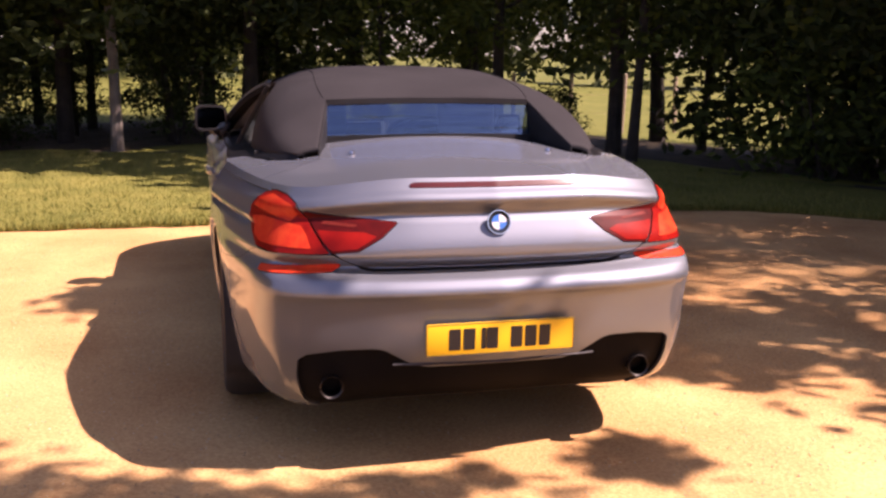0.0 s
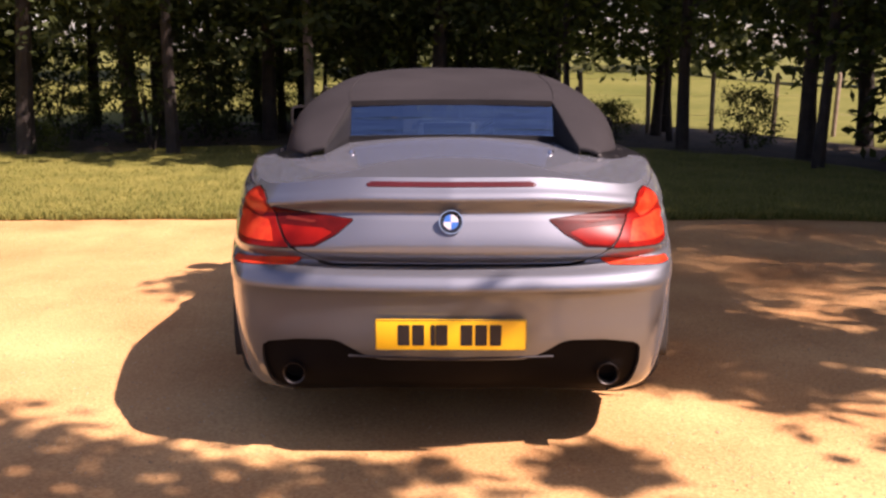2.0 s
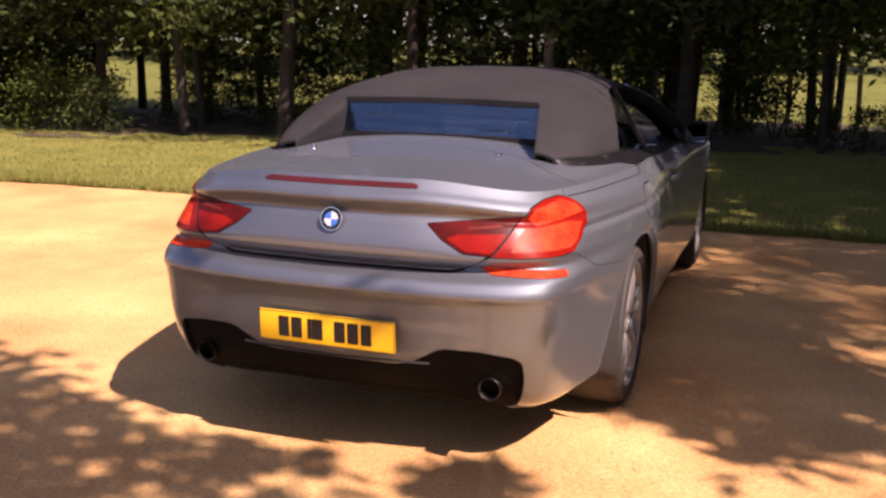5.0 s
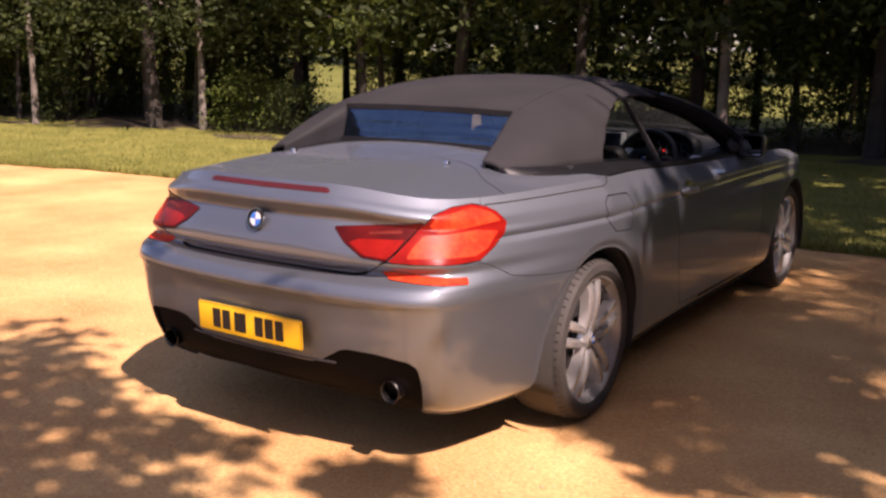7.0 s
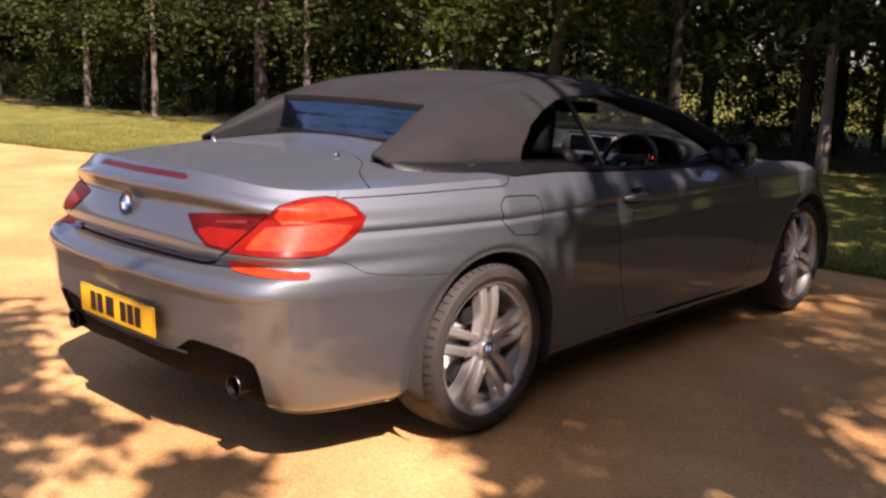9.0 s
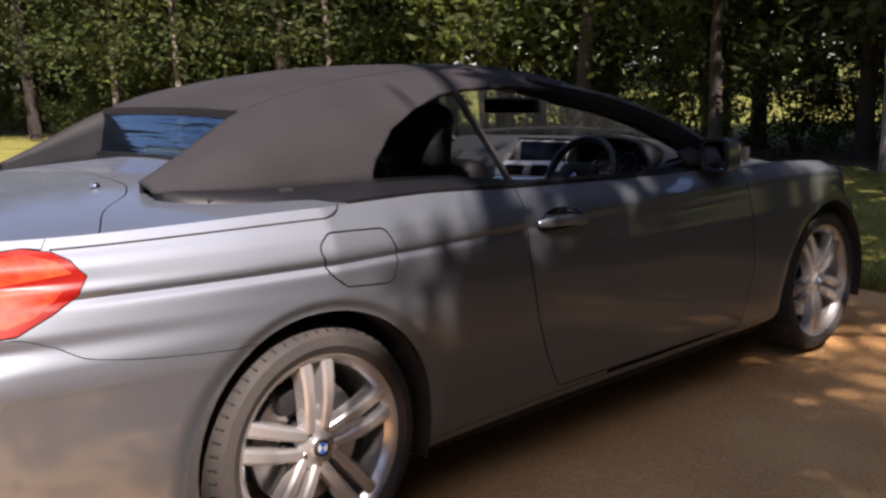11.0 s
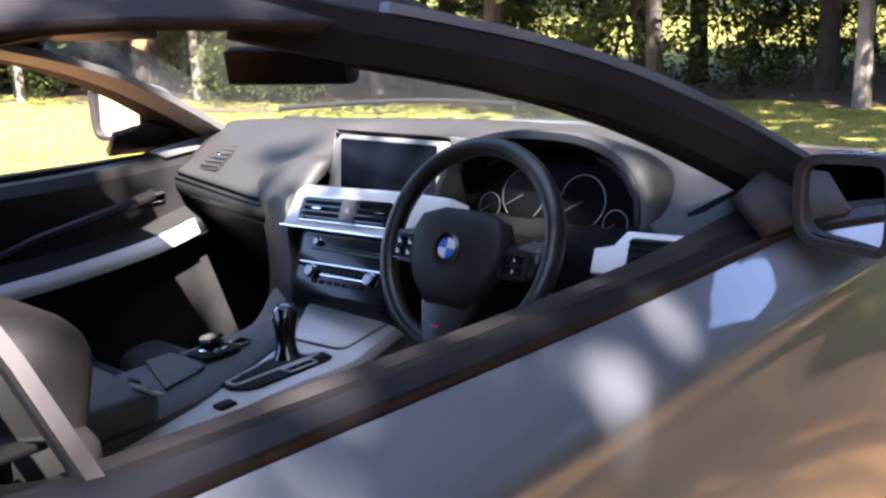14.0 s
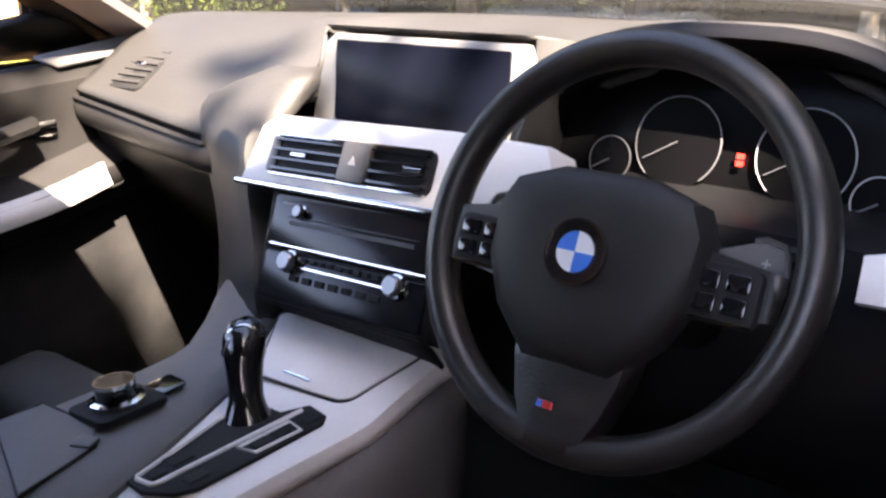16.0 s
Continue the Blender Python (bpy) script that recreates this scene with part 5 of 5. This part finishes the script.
for k in range(7):
    part("button", box(-.07 + .022 * k, -.028, .003, .014, .008, .004, .001, 1, ST0), BLACK_PLASTIC, clim)
for k in range(4):
    part("mark", box(-.115 + .008 * k, .058, .003, .008, .002, .001, 0, 1, ST0), GREY_INK, radio)

skin("fascia_foot", [[ST0 @ Vector((x, -.052, -.006)), ST0 @ Vector((x * .98, -.064, -.012)), Vector((x * .93, 2.93, .705)), Vector((x * .9, 2.955, .672))] for x in steps(-.138, .133, 8)], BLACK_PLASTIC, stack)

# centre console
def console_row(y, z, xl, xr):
    return [(xl - .008, y, z - .03), (xl, y, z - .004), (xl + .006, y, z), (xr - .012, y, z), (xr - .003, y, z - .004), (xr, y, z - .013), (xr + .002, y, z - .026)]


crow = [console_row(y, z, xl, xr) for y, z, xl, xr in ((2.30, .605, .035, .09), (2.45, .622, .025, .088), (2.56, .632, .010, .087), (2.65, .638, -.018, .088), (2.75, .640, -.058, .092), (2.83, .641, -.092, .096), (2.858, .643, -.104, .098), (2.90, .663, -.125, .108), (2.95, .686, -.150, .120), (2.97, .690, -.155, .123))]
console = skin("centre_console", crow, LIGHT_TRIM, car, "light satin-trimmed centre console", .006)
skin("console_side", [[(.088 + .02 * smooth(2.7, 2.95, y), y, .612 + .05 * smooth(2.84, 2.95, y)), (.098 + .02 * smooth(2.7, 2.95, y), y, .545 + .05 * smooth(2.84, 2.95, y)), (.092 + .02 * smooth(2.7, 2.95, y), y, .53), (.09, y, .30)] for y in steps(2.25, 3.0, 16)], DARK_GREY_LEATHER, console)
lid_at = lambda a, b: Vector((-.085 + .137 * a + (-.050 + .095 * a) * b, 2.856 + .012 * a + .088 * b, .6465 + .0415 * b))
rim_ = []
for x, y in rounded(1, 1, .13):
    rim_.append((x + .5, y + .5))
bm = bmesh.new()
rings = [[bm.verts.new(lid_at(.5 + (a - .5) * k, .5 + (b - .5) * k) + Vector((0, -h * .4, h))) for a, b in rim_] for k, h in ((1, -.004), (1, .001), (.985, .0032), (.93, .0045), (.5, .0058), (.1, .006))]
for p, q in zip(rings, rings[1:]):
    for j in range(len(p)):
        bm.faces.new((p[j], p[(j + 1) % len(p)], q[(j + 1) % len(p)], q[j]))
bm.faces.new(rings[-1])
part("storage_lid", bm, LIGHT_TRIM, console, "light satin storage lid")
part("lid_gap", sweep([lid_at(.5 + (a - .5) * 1.015, .5 + (b - .5) * 1.02) + Vector((0, 0, .0005)) for a, b in rim_], ring(.0022, 5), True, (0, -.4, .9)), INK, console)
part("lid_catch", box(0, 0, 0, .045, .004, .002, .0008, 1, Matrix.Translation(lid_at(.42, .12) + Vector((0, -.002, .006))) @ pose(0, 0, 0, 24)), CHROME, console)
GM = pose(0, 0, .640)
gate = slab("gear_surround", [(-.008, 2.630), (.020, 2.628), (.048, 2.645), (.058, 2.665), (.060, 2.825), (.050, 2.84), (.018, 2.846), (.004, 2.815), (-.045, 2.815), (-.048, 2.80), (-.040, 2.768)], GM, .005, BLACK_PLASTIC, console, "black gear selector surround")
part("chrome_frame", sweep([GM @ Vector((x, y, .0055)) for x, y in ((-.040, 2.785), (-.036, 2.768), (-.004, 2.640), (.0, 2.637), (.020, 2.640), (.022, 2.645), (.022, 2.83))], ring(.0028, 6)), LIGHT_TRIM, gate)
part("chrome_frame", sweep([GM @ Vector((x, y, .0055)) for x, y in ((.030, 2.735), (.052, 2.740), (.054, 2.80), (.030, 2.805))], ring(.0020, 6), True), LIGHT_TRIM, gate)
for x, y, w, d in ((.042, 2.755, .015, .022), (.042, 2.784, .015, .022), (.042, 2.822, .022, .022), (.006, 2.655, .018, .020), (.0, 2.685, .022, .028), (.042, 2.675, .018, .026)):
    part("button", box(x, y, .6455, w, d, .004, .002, 1), BLACK_PLASTIC, gate)
spine = [(-.016, 2.786, .640), (-.019, 2.788, .650), (-.025, 2.793, .662), (-.032, 2.799, .676), (-.040, 2.806, .692), (-.048, 2.814, .708), (-.054, 2.821, .722), (-.058, 2.826, .731), (-.060, 2.828, .735)]
girths = (.030, .0235, .0190, .0188, .0205, .0228, .0226, .0165, .006)
def lever_ring(p, g, n):
    out = []
    for a in steps(0, 2 * math.pi, 28)[:-1]:
        c, q = math.cos(a), math.sin(a)
        out.append(Vector(p) + Vector((g * .86 * math.copysign(abs(c) ** (2 / n), c), g * math.copysign(abs(q) ** (2 / n), q), 0)))
    return out


lev = part("gear_lever", loft([lever_ring(p, g, 2 + 1.4 * k / 8) for k, (p, g) in enumerate(zip(spine, girths))], True), BLACK_GLOSS, console, "gloss black gear lever with bright band")
cap = [lever_ring(Vector(p) + Vector((0, 0, h)), g, 3.2) for p, g, h in ((spine[6], .0226, -.006), (spine[6], .0236, -.005), (spine[6], .0236, -.002), (spine[6], .0222, .0))]
part("lever_band", loft(cap, True), KNOB_METAL, lev, "bright metal band")
part("lever_arch", sweep([Vector((-.050, 2.816, .706)) + Vector((.66, .75, 0)) * .0225 * math.cos(a) + Vector((-.006, .004, 1)) * .027 * math.sin(a) for a in steps(-.5, math.pi, 20)], ring(.0016, 6), up=(.7, -.7, 0)), CHROME, lev, "chrome arch round the lever's head")
part("lever_button", box(0, 0, 0, .014, .006, .022, .002, 2, pose(-.058, 2.798, .712, -25, 0, -28)), SATIN, lev)
rows = []
for y in steps(2.25, 2.985, 18):
    up = .055 * smooth(2.80, 2.985, y) ** 1.5
    xr = curve([(2.25, .03), (2.56, .008), (2.65, -.020), (2.75, -.060), (2.86, -.106), (2.99, -.155)], y)
    xl = curve([(2.25, -.25), (2.7, -.215), (2.85, -.225), (2.985, -.29)], y)
    z = .640 + .012 * smooth(2.3, 2.7, y) + up
    rows.append([(xl - .03, y, .30), (xl - .012, y, z - .05), (xl, y, z - .014), (xl + .02, y, z), (xl * .5 + xr * .5, y, z + .004), (xr - .014, y, z - .002), (xr - .001, y, z - .012), (xr, y, z - .06)])
skin("console_bolster", rows, DARK_GREY_LEATHER, console, "dark grey leather side of the console")
ID = pose(-.128, 2.70, .664, 0, -4, 0)
ctl = part("controller", lathe([(0, .024), (.020, .024), (.0225, .021), (.0215, .012), (.024, .004), (.024, 0)], ID, 32), BLACK_GLOSS, console, "round black rotary controller with chrome rings")
part("knob_ring", lathe([(.0305, 0), (.0305, .004), (.025, .006), (.025, 0)], ID, 32, True), CHROME, ctl)
part("knob_cap", lathe([(.0195, .0245), (.0228, .0245), (.0228, .020), (.0195, .020)], ID, 32, True), CHROME, ctl)
slab("controller_base", rounded(.075, .085, .012), ID @ pose(0, 0, -.008), .007, BLACK_PLASTIC, console)
slab("button_pad", rounded(.035, .042, .006), pose(-.128, 2.758, .657, 3, 0, 0), .004, BLACK_GLOSS, console)
cover = slab("cup_holder_cover", [(-.205, 2.60), (-.05, 2.545), (-.075, 2.64), (-.115, 2.662), (-.205, 2.655)], pose(0, 0, .652), .004, DARK_GREY_LEATHER, console, "dark grey flat cup holder cover")
part("cover_gap", sweep([(-.205, 2.60, .654), (-.05, 2.545, .652), (-.075, 2.64, .655), (-.115, 2.662, .656), (-.205, 2.655, .656)], ring(.0018, 5), True), INK, cover)
part("cover_catch", box(0, 0, 0, .024, .022, .006, .003, 2, pose(-.088, 2.636, .656, 0, 0, 25)), DARK_GREY_LEATHER, cover)
part("socket_cover", box(.061, 2.588, .637, .026, .034, .008, .003, 2, pose(0, 0, 0)), BLACK_PLASTIC, console)
arm = part("armrest", box(-.085, 2.345, .660, .225, .30, .060, .022, 3), DARK_GREY_LEATHER, console, "dark grey leather armrest lid")
part("armrest_latch", box(0, 0, 0, .052, .034, .006, .0028, 2, pose(.003, 2.482, .686, -30, 8, 12)), LIGHT_TRIM, arm, "pale satin latch plate")
part("latch_mark", box(0, 0, .0032, .016, .012, .002, .0008, 1, pose(.006, 2.482, .686, -30, 8, 12)), BLACK_PLASTIC, arm)
part("armrest_button", box(-.10, 2.515, .662, .03, .012, .016, .003, 2), BLACK_PLASTIC, arm)

# steering wheel
WC = frame_of((.375, 2.870, .892), (1, 0, 0), (0, math.sin(radians(25)), math.cos(radians(25))))
wheel = part("steering_wheel", sweep([WC @ Vector((.1685 * math.cos(a), .1685 * math.sin(a), 0)) for a in steps(0, 2 * math.pi, 72)[:-1]], [(.0155 * math.cos(a), .0185 * math.sin(a)) for a in steps(0, 2 * math.pi, 14)[:-1]], True, WC.to_3x3() @ Vector((0, 0, 1))), RIM_LEATHER, car, "black leather steering wheel with round badge")
WC = WC @ pose(-.003, -.015, 0)


def pad_outline(k=1.0):
    return [(x * k, y * k) for x, y in ((-.096, .034), (-.084, .058), (-.042, .072), (.042, .072), (.084, .058), (.096, .034), (.094, -.014), (.074, -.055), (.04, -.088), (-.04, -.088), (-.074, -.055), (-.094, -.014))]


rows = [[WC @ Vector((x, y, h)) for x, y in pad_outline(k)] for k, h in ((1.0, .0), (1.0, .02), (.95, .030), (.82, .037), (.55, .041), (.2, .042), (.01, .042))]
pad = part("airbag_pad", loft(rows, True), LEATHER, wheel, "black airbag pad")
for s in (-1, 1):
    rows = []
    for t in steps(0, 1, 6):
        x = s * (.075 + .08 * t)
        h = .030 - .012 * t
        rows.append([WC @ Vector((x, h - .012, -.004)), WC @ Vector((x, h, .012 - .006 * t)), WC @ Vector((x, -h * .9, .012 - .006 * t)), WC @ Vector((x, -h * .9 + .01, -.004))])
    sp = skin("side_spoke", rows, RIM_LEATHER, wheel)
    blk = part("button_block", prism(rounded(.056, .046, .008), .010, .003, WC @ pose(s * .112, -.004, .006)), BLACK_PLASTIC, sp)
    for bx, by in ((.100, .006), (.124, .006), (.100, -.012), (.124, -.012)):
        part("button", box(s * bx, by, .017, .019, .014, .005, .002, 2, WC), BLACK_GLOSS, blk)
    part("bright_line", box(s * .112, -.0245, .015, .052, .0024, .003, 0, 1, WC), CHROME, blk)
    blade = [(.080, .030), (.120, .046), (.137, .042), (.145, .006), (.128, .000), (.095, .010)]
    pad_ = part("shift_paddle", prism([(s * x, y) for x, y in (blade if s > 0 else blade[::-1])], .004, 0, WC @ pose(0, 0, -.030)), GREY_PANEL, wheel, "dark shift paddle with bright edge")
    part("paddle_edge", sweep([WC @ Vector((s * x, y, -.026)) for x, y in ((.112, .044), (.120, .0465), (.136, .043), (.1395, .036), (.1455, .006))], ring(.0024, 6), up=WC.to_3x3() @ Vector((0, 0, 1))), SATIN, pad_)
    for w, h in ((.007, .0014), (.0014, .007 if s > 0 else .0014)):
        part("mark", box(s * .124, .028, -.0258, w, h, .0006, 0, 1, WC), GREY_INK, pad_)
rows = [[WC @ Vector((-w, y, -.006)), WC @ Vector((-w * .9, y, .012)), WC @ Vector((0, y, .016)), WC @ Vector((w * .9, y, .012)), WC @ Vector((w, y, -.006))] for w, y in ((.054, -.06), (.050, -.09), (.040, -.12), (.028, -.143), (.028, -.158))]
low = skin("lower_spoke", rows, RIM_LEATHER, wheel, "dark satin lower spoke")
part("spoke_tag", box(-.006, -.122, .0225, .014, .006, .003, .0, 1, WC), TAG_RED, low)
part("spoke_stripe", box(-.010, -.122, .0243, .005, .0055, .001, .0, 1, WC), BADGE_BLUE, low)
roundel(wheel, WC @ pose(0, 0.002, .0415), .027, "round badge with blue and white quarters")
part("steering_column", sweep([WC @ Vector((0, 0, 0)), WC @ Vector((0, 0, -.10)), WC @ Vector((0, -.01, -.26))], ring(.05, 14), up=(1, 0, 0)), BLACK_PLASTIC, wheel)
for s, y0 in ((-1, .02), (1, .02)):
    part("column_stalk", sweep([WC @ Vector((s * .04, y0, -.06)), WC @ Vector((s * .10, y0 + .015, -.055)), WC @ Vector((s * .145, y0 + .02, -.05))], ring(.009, 8), up=(0, 0, 1)), BLACK_PLASTIC, wheel)

# instruments
CL = frame_of((.385, 3.085, .932), (1, 0, 0), (0, .3, 1))
clus = slab("instrument_panel", [(-.20, -.055), (.20, -.055), (.205, .02), (.17, .075), (.08, .095), (-.08, .095), (-.17, .075), (-.205, .02)], CL @ pose(0, 0, -.02), .01, DIAL, dash, "dark instrument panel with round dials")
for x, y, r in ((-.062, .002, .046), (.066, .002, .046), (.137, -.030, .024), (-.135, -.024, .024)):
    d = part("dial", lathe([(0, -.006), (r, -.006), (r, -.004), (0, -.004)], CL @ pose(x, y, 0), 40), DIAL, clus)
    part("dial_ring", sweep([CL @ Vector((x + r * math.cos(a), y + r * math.sin(a), -.003)) for a in steps(radians(-50), radians(230), 36)], ring(.0008, 5), up=CL.to_3x3() @ Vector((0, 0, 1))), DIM_INK if x < 0 else GREY_INK, d)
    part("needle", sweep([CL @ Vector((x, y, -.002)), CL @ Vector((x - r * .75, y - r * .45, -.002))], ring(.0009, 4), up=(0, 0, 1)), DIM_INK, d)
part("warning_light", box(.005, -.004, -.004, .0075, .005, .001, 0, 1, CL), RED_GLOW, clus, "small red warning light")
part("warning_light", box(.005, -.011, -.004, .0075, .005, .001, 0, 1, CL), RED_GLOW, clus, "small red warning light")
rows = []
for a in steps(0, math.pi, 24):
    c, s = math.cos(a), math.sin(a)
    ex = lambda w, h, z: CL @ Vector((math.copysign(abs(c) ** .75, c) * w, -.05 + s ** .75 * h, z))
    rows.append([ex(.203, .140, -.03), ex(.206, .143, .045), ex(.210, .147, .062), ex(.222, .160, .060), ex(.236, .170, .02), ex(.244, .168, -.06)])
skin("instrument_hood", [r[:4] for r in rows], BLACK_SATIN, dash, "black curved hood over the instruments")
skin("hood_top", [r[3:] for r in rows], GREY_LEATHER, dash, "grey leather top of the instrument hood")

# driver's outer vent with its light trim
DV = frame_of((.625, 2.985, .885), (1, -.02, .05), (0, .4, .9))
dv = slab("vent_trim", [(-.085, -.036), (.09, -.036), (.09, .036), (-.03, .036), (-.05, .012), (-.085, .004)], DV @ pose(0, 0, -.02), .02, LIGHT_TRIM, dash, "light satin trim round the outer vent", .004)
slab("outer_vent", rounded(.10, .052, .008), DV @ pose(.03, .0, .0), .003, BLACK_PLASTIC, dv)
for k in range(4):
    part("slat", box(.03, -.018 + .012 * k, .006, .092, .003, .008, 0, 1, DV), BLACK_GLOSS, dv)
part("vent_tab", box(.03, 0, .012, .022, .004, .004, .001, 1, DV), CHROME, dv)
slab("light_switch", rounded(.10, .05, .006), DV @ pose(.02, -.075, -.02), .006, BLACK_PLASTIC, dash)
knob(DV @ pose(-.005, -.075, -.014), .012, .010, dash)


# door linings
def door_card(mirrored):
    s = -1 if mirrored else 1
    rows, lower = [], []
    for y in steps(1.96, 3.28, 30):
        zt = curve([(1.9, .962), (2.75, .936), (3.0, .945), (3.3, .955)], y)
        swell = .05 * math.exp(-((y - 2.5) / .45) ** 2)
        rise = curve([(1.96, -.03), (2.6, -.02), (2.9, .0), (3.05, .03), (3.28, .07)], y)
        k = 0 if mirrored else .042
        upper = [(s * .800, y, zt - .02), (s * .796, y, zt - .004), (s * (.775 + k * .2), y, zt + .003), (s * (.72 + k * .8), y, zt + .004), (s * (.695 + k), y, zt - .02), (s * (.690 + k), y, .87 + rise * .3), (s * (.685 + k), y, .80 + rise), (s * (.64 + k - swell * .4), y, .765 + rise), (s * (.635 + k - swell * .4), y, .735 + rise)]
        rows.append(upper)
        lower.append([upper[-1], (s * .685, y, .69 + rise), (s * .70, y, .5), (s * .72, y, .30)])
    c = skin("door_lining", rows, LEATHER, car, "black leather door lining", .006)
    skin("door_pocket", lower, CARPET, c, "black lower door pocket")
    k = 0 if mirrored else .042
    strip = [[(s * (.630 + k + .022 * (d + .034) / .034 - .05 * math.exp(-((y - 2.5) / .45) ** 2) * .4), y, .772 + curve([(1.96, -.03), (2.6, -.02), (2.9, .0), (3.05, .03), (3.28, .07)], y) + d) for d in (-.034, .0)] for y in steps(2.35, 3.02, 24)]
    skin("trim_strip", [[Vector(p) + Vector((-s * .002, 0, .001)) for p in r] for r in strip], LIGHT_TRIM, c, "light satin trim strip", .004)
    if mirrored:
        part("window_switch", box(0, 0, 0, .016, .075, .010, .003, 2, pose(s * .640, 2.66, .748, 0, -35, 0)), BLACK_GLOSS, c)
    part("door_pull", sweep([(s * (x + k), y, z) for x, y, z in ((.66, 2.55, .80), (.625, 2.62, .83), (.62, 2.8, .86), (.65, 2.92, .875))], ring(.013, 8)), LEATHER, c)
    part("door_release", box(s * (.683 + k), 2.93, .86, .012, .085, .026, .005, 2), CHROME, c)
    tri = [[(s * .735, 2.98, .965), (s * .70, 3.0, .95)], [(s * .74, 3.2, .985), (s * .705, 3.2, .965)], [(s * .76, 3.3, .98), (s * .72, 3.3, .96)]]
    # the left corner's sunlight is put into its paler colour
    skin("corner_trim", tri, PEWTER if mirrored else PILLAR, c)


both(door_card)

# quarter panes
def quarter_pane(mirrored):
    s = -1 if mirrored else 1
    top_edge = [(1.475, 1.06), (1.56, 1.15), (1.66, 1.205), (1.76, 1.245), (1.845, 1.265)]
    rows = []
    for k in steps(0, 1, 10):
        yf = 1.900 + (1.995 - 1.900) * (1 - k)
        zf = .985 + (1.268 - .985) * k
        yb = 1.462 + .37 * k ** 2.2
        row = []
        for j in steps(0, 1, 10):
            y, z = yb + (yf - yb) * j, zf
            row.append((s * (.792 - (z - .98) * .52), y, z))
        rows.append(row)
    p = part("quarter_window", loft(rows), TINTED, car, "clear rear quarter window, raised")
    part("window_guide", sweep([(s * (.792 - (z - .98) * .52), y, z) for y, z in ((2.000, .965), (1.976, 1.055), (1.946, 1.145), (1.918, 1.225), (1.900, 1.275))], [(-.006, -.011), (.006, -.011), (.006, .011), (-.006, .011)], up=(s, 0, .3)), GREY_METAL, p, "grey metal front edge of the quarter window")


both(quarter_pane)


# seats
def front_seat(x, reach, lift, hide):
    """reach: the cushion's front edge; lift: how far the cushion is wound up."""
    mid, long = (reach + 2.02) / 2, reach - 2.02
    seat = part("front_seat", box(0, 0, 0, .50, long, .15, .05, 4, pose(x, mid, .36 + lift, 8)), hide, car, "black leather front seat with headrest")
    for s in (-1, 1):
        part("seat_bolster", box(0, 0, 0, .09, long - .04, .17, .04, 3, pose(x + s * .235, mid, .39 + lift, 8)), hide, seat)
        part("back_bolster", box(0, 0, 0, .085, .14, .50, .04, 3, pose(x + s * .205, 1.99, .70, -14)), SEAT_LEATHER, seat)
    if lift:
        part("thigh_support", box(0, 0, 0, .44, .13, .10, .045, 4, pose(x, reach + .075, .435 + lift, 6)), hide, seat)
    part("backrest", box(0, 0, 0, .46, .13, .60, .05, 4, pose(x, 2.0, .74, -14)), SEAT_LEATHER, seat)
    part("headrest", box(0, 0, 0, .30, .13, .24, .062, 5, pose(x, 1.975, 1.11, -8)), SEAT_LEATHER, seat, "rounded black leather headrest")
    for s in (-1, 1):
        part("headrest_post", lathe([(.007, 0), (.007, .1)], pose(x + s * .06, 1.955, .98), 10), CHROME, seat)


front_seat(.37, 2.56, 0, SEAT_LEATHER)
front_seat(-.40, 2.735, .065, LIT_CUSHION)
rear = part("rear_bench", box(0, 1.50, .44, 1.2, .46, .16, .05, 3), LEATHER, car, "black leather rear bench")
for x in (-.34, .34):
    part("rear_backrest", box(0, 0, 0, .56, .14, .52, .05, 3, pose(x, 1.29, .72, -14)), LEATHER, rear)
    part("rear_headrest", box(0, 0, 0, .24, .09, .13, .04, 3, pose(x, 1.24, 1.02, -10)), LEATHER, rear)
for s in (-1, 1):
    part("side_lining", loft([[(s * .73, y, 1.0 - .02 * smooth(1.2, 2.0, y)), (s * .66, y, .96), (s * .64, y, .8), (s * .66, y, .35)] for y in steps(1.2, 2.0, 8)]), LEATHER, car, "", .006)
part("parcel_shelf", loft([[(-.70, y, 1.02), (0, y, 1.03), (.70, y, 1.02)] for y in (.96, 1.1, 1.24)]), CARPET, car, "", .01)

# inner mirror and visors
im = part("rear_view_mirror", box(0, 0, 0, .27, .035, .068, .016, 3, pose(.052, 2.80, 1.187, 6, 0, 14)), BLACK_PLASTIC, car, "black interior rear view mirror")
part("mirror_glass", box(0, -.0185, 0, .25, .003, .056, .001, 1, pose(.052, 2.80, 1.187, 6, 0, 14)), PIANO, im)
part("mirror_arm", sweep([(.04, 2.815, 1.20), (.02, 2.84, 1.25), (.0, 2.84, 1.285)], ring(.012, 8), up=(1, 0, 0)), BLACK_PLASTIC, im)
for x in (-.30, .32):
    part("sun_visor", box(0, 0, 0, .36, .13, .018, .008, 2, pose(x, 2.60, 1.268, -18)), PEWTER, car)
part("headliner", clipped(soft_top, steps(1.24, 2.64, 40), steps(-.9, .9, 50), [outside(in_opening, .012)], False, .024), LEATHER, car, "black headlining")
# left lining paler than its black twin, sunlight put into the colour
part("pillar_lining", sweep([Vector(screen_point(-.92, t)) + Vector((0, -.018, -.016)) for t in steps(-.02, 1.0, 16)], [(-.044, -.016), (.044, -.012), (.044, .004), (-.044, .004)], up=(0, 0, 1)), PEWTER, car, "windscreen pillar lining, coloured pale for the sun on it")
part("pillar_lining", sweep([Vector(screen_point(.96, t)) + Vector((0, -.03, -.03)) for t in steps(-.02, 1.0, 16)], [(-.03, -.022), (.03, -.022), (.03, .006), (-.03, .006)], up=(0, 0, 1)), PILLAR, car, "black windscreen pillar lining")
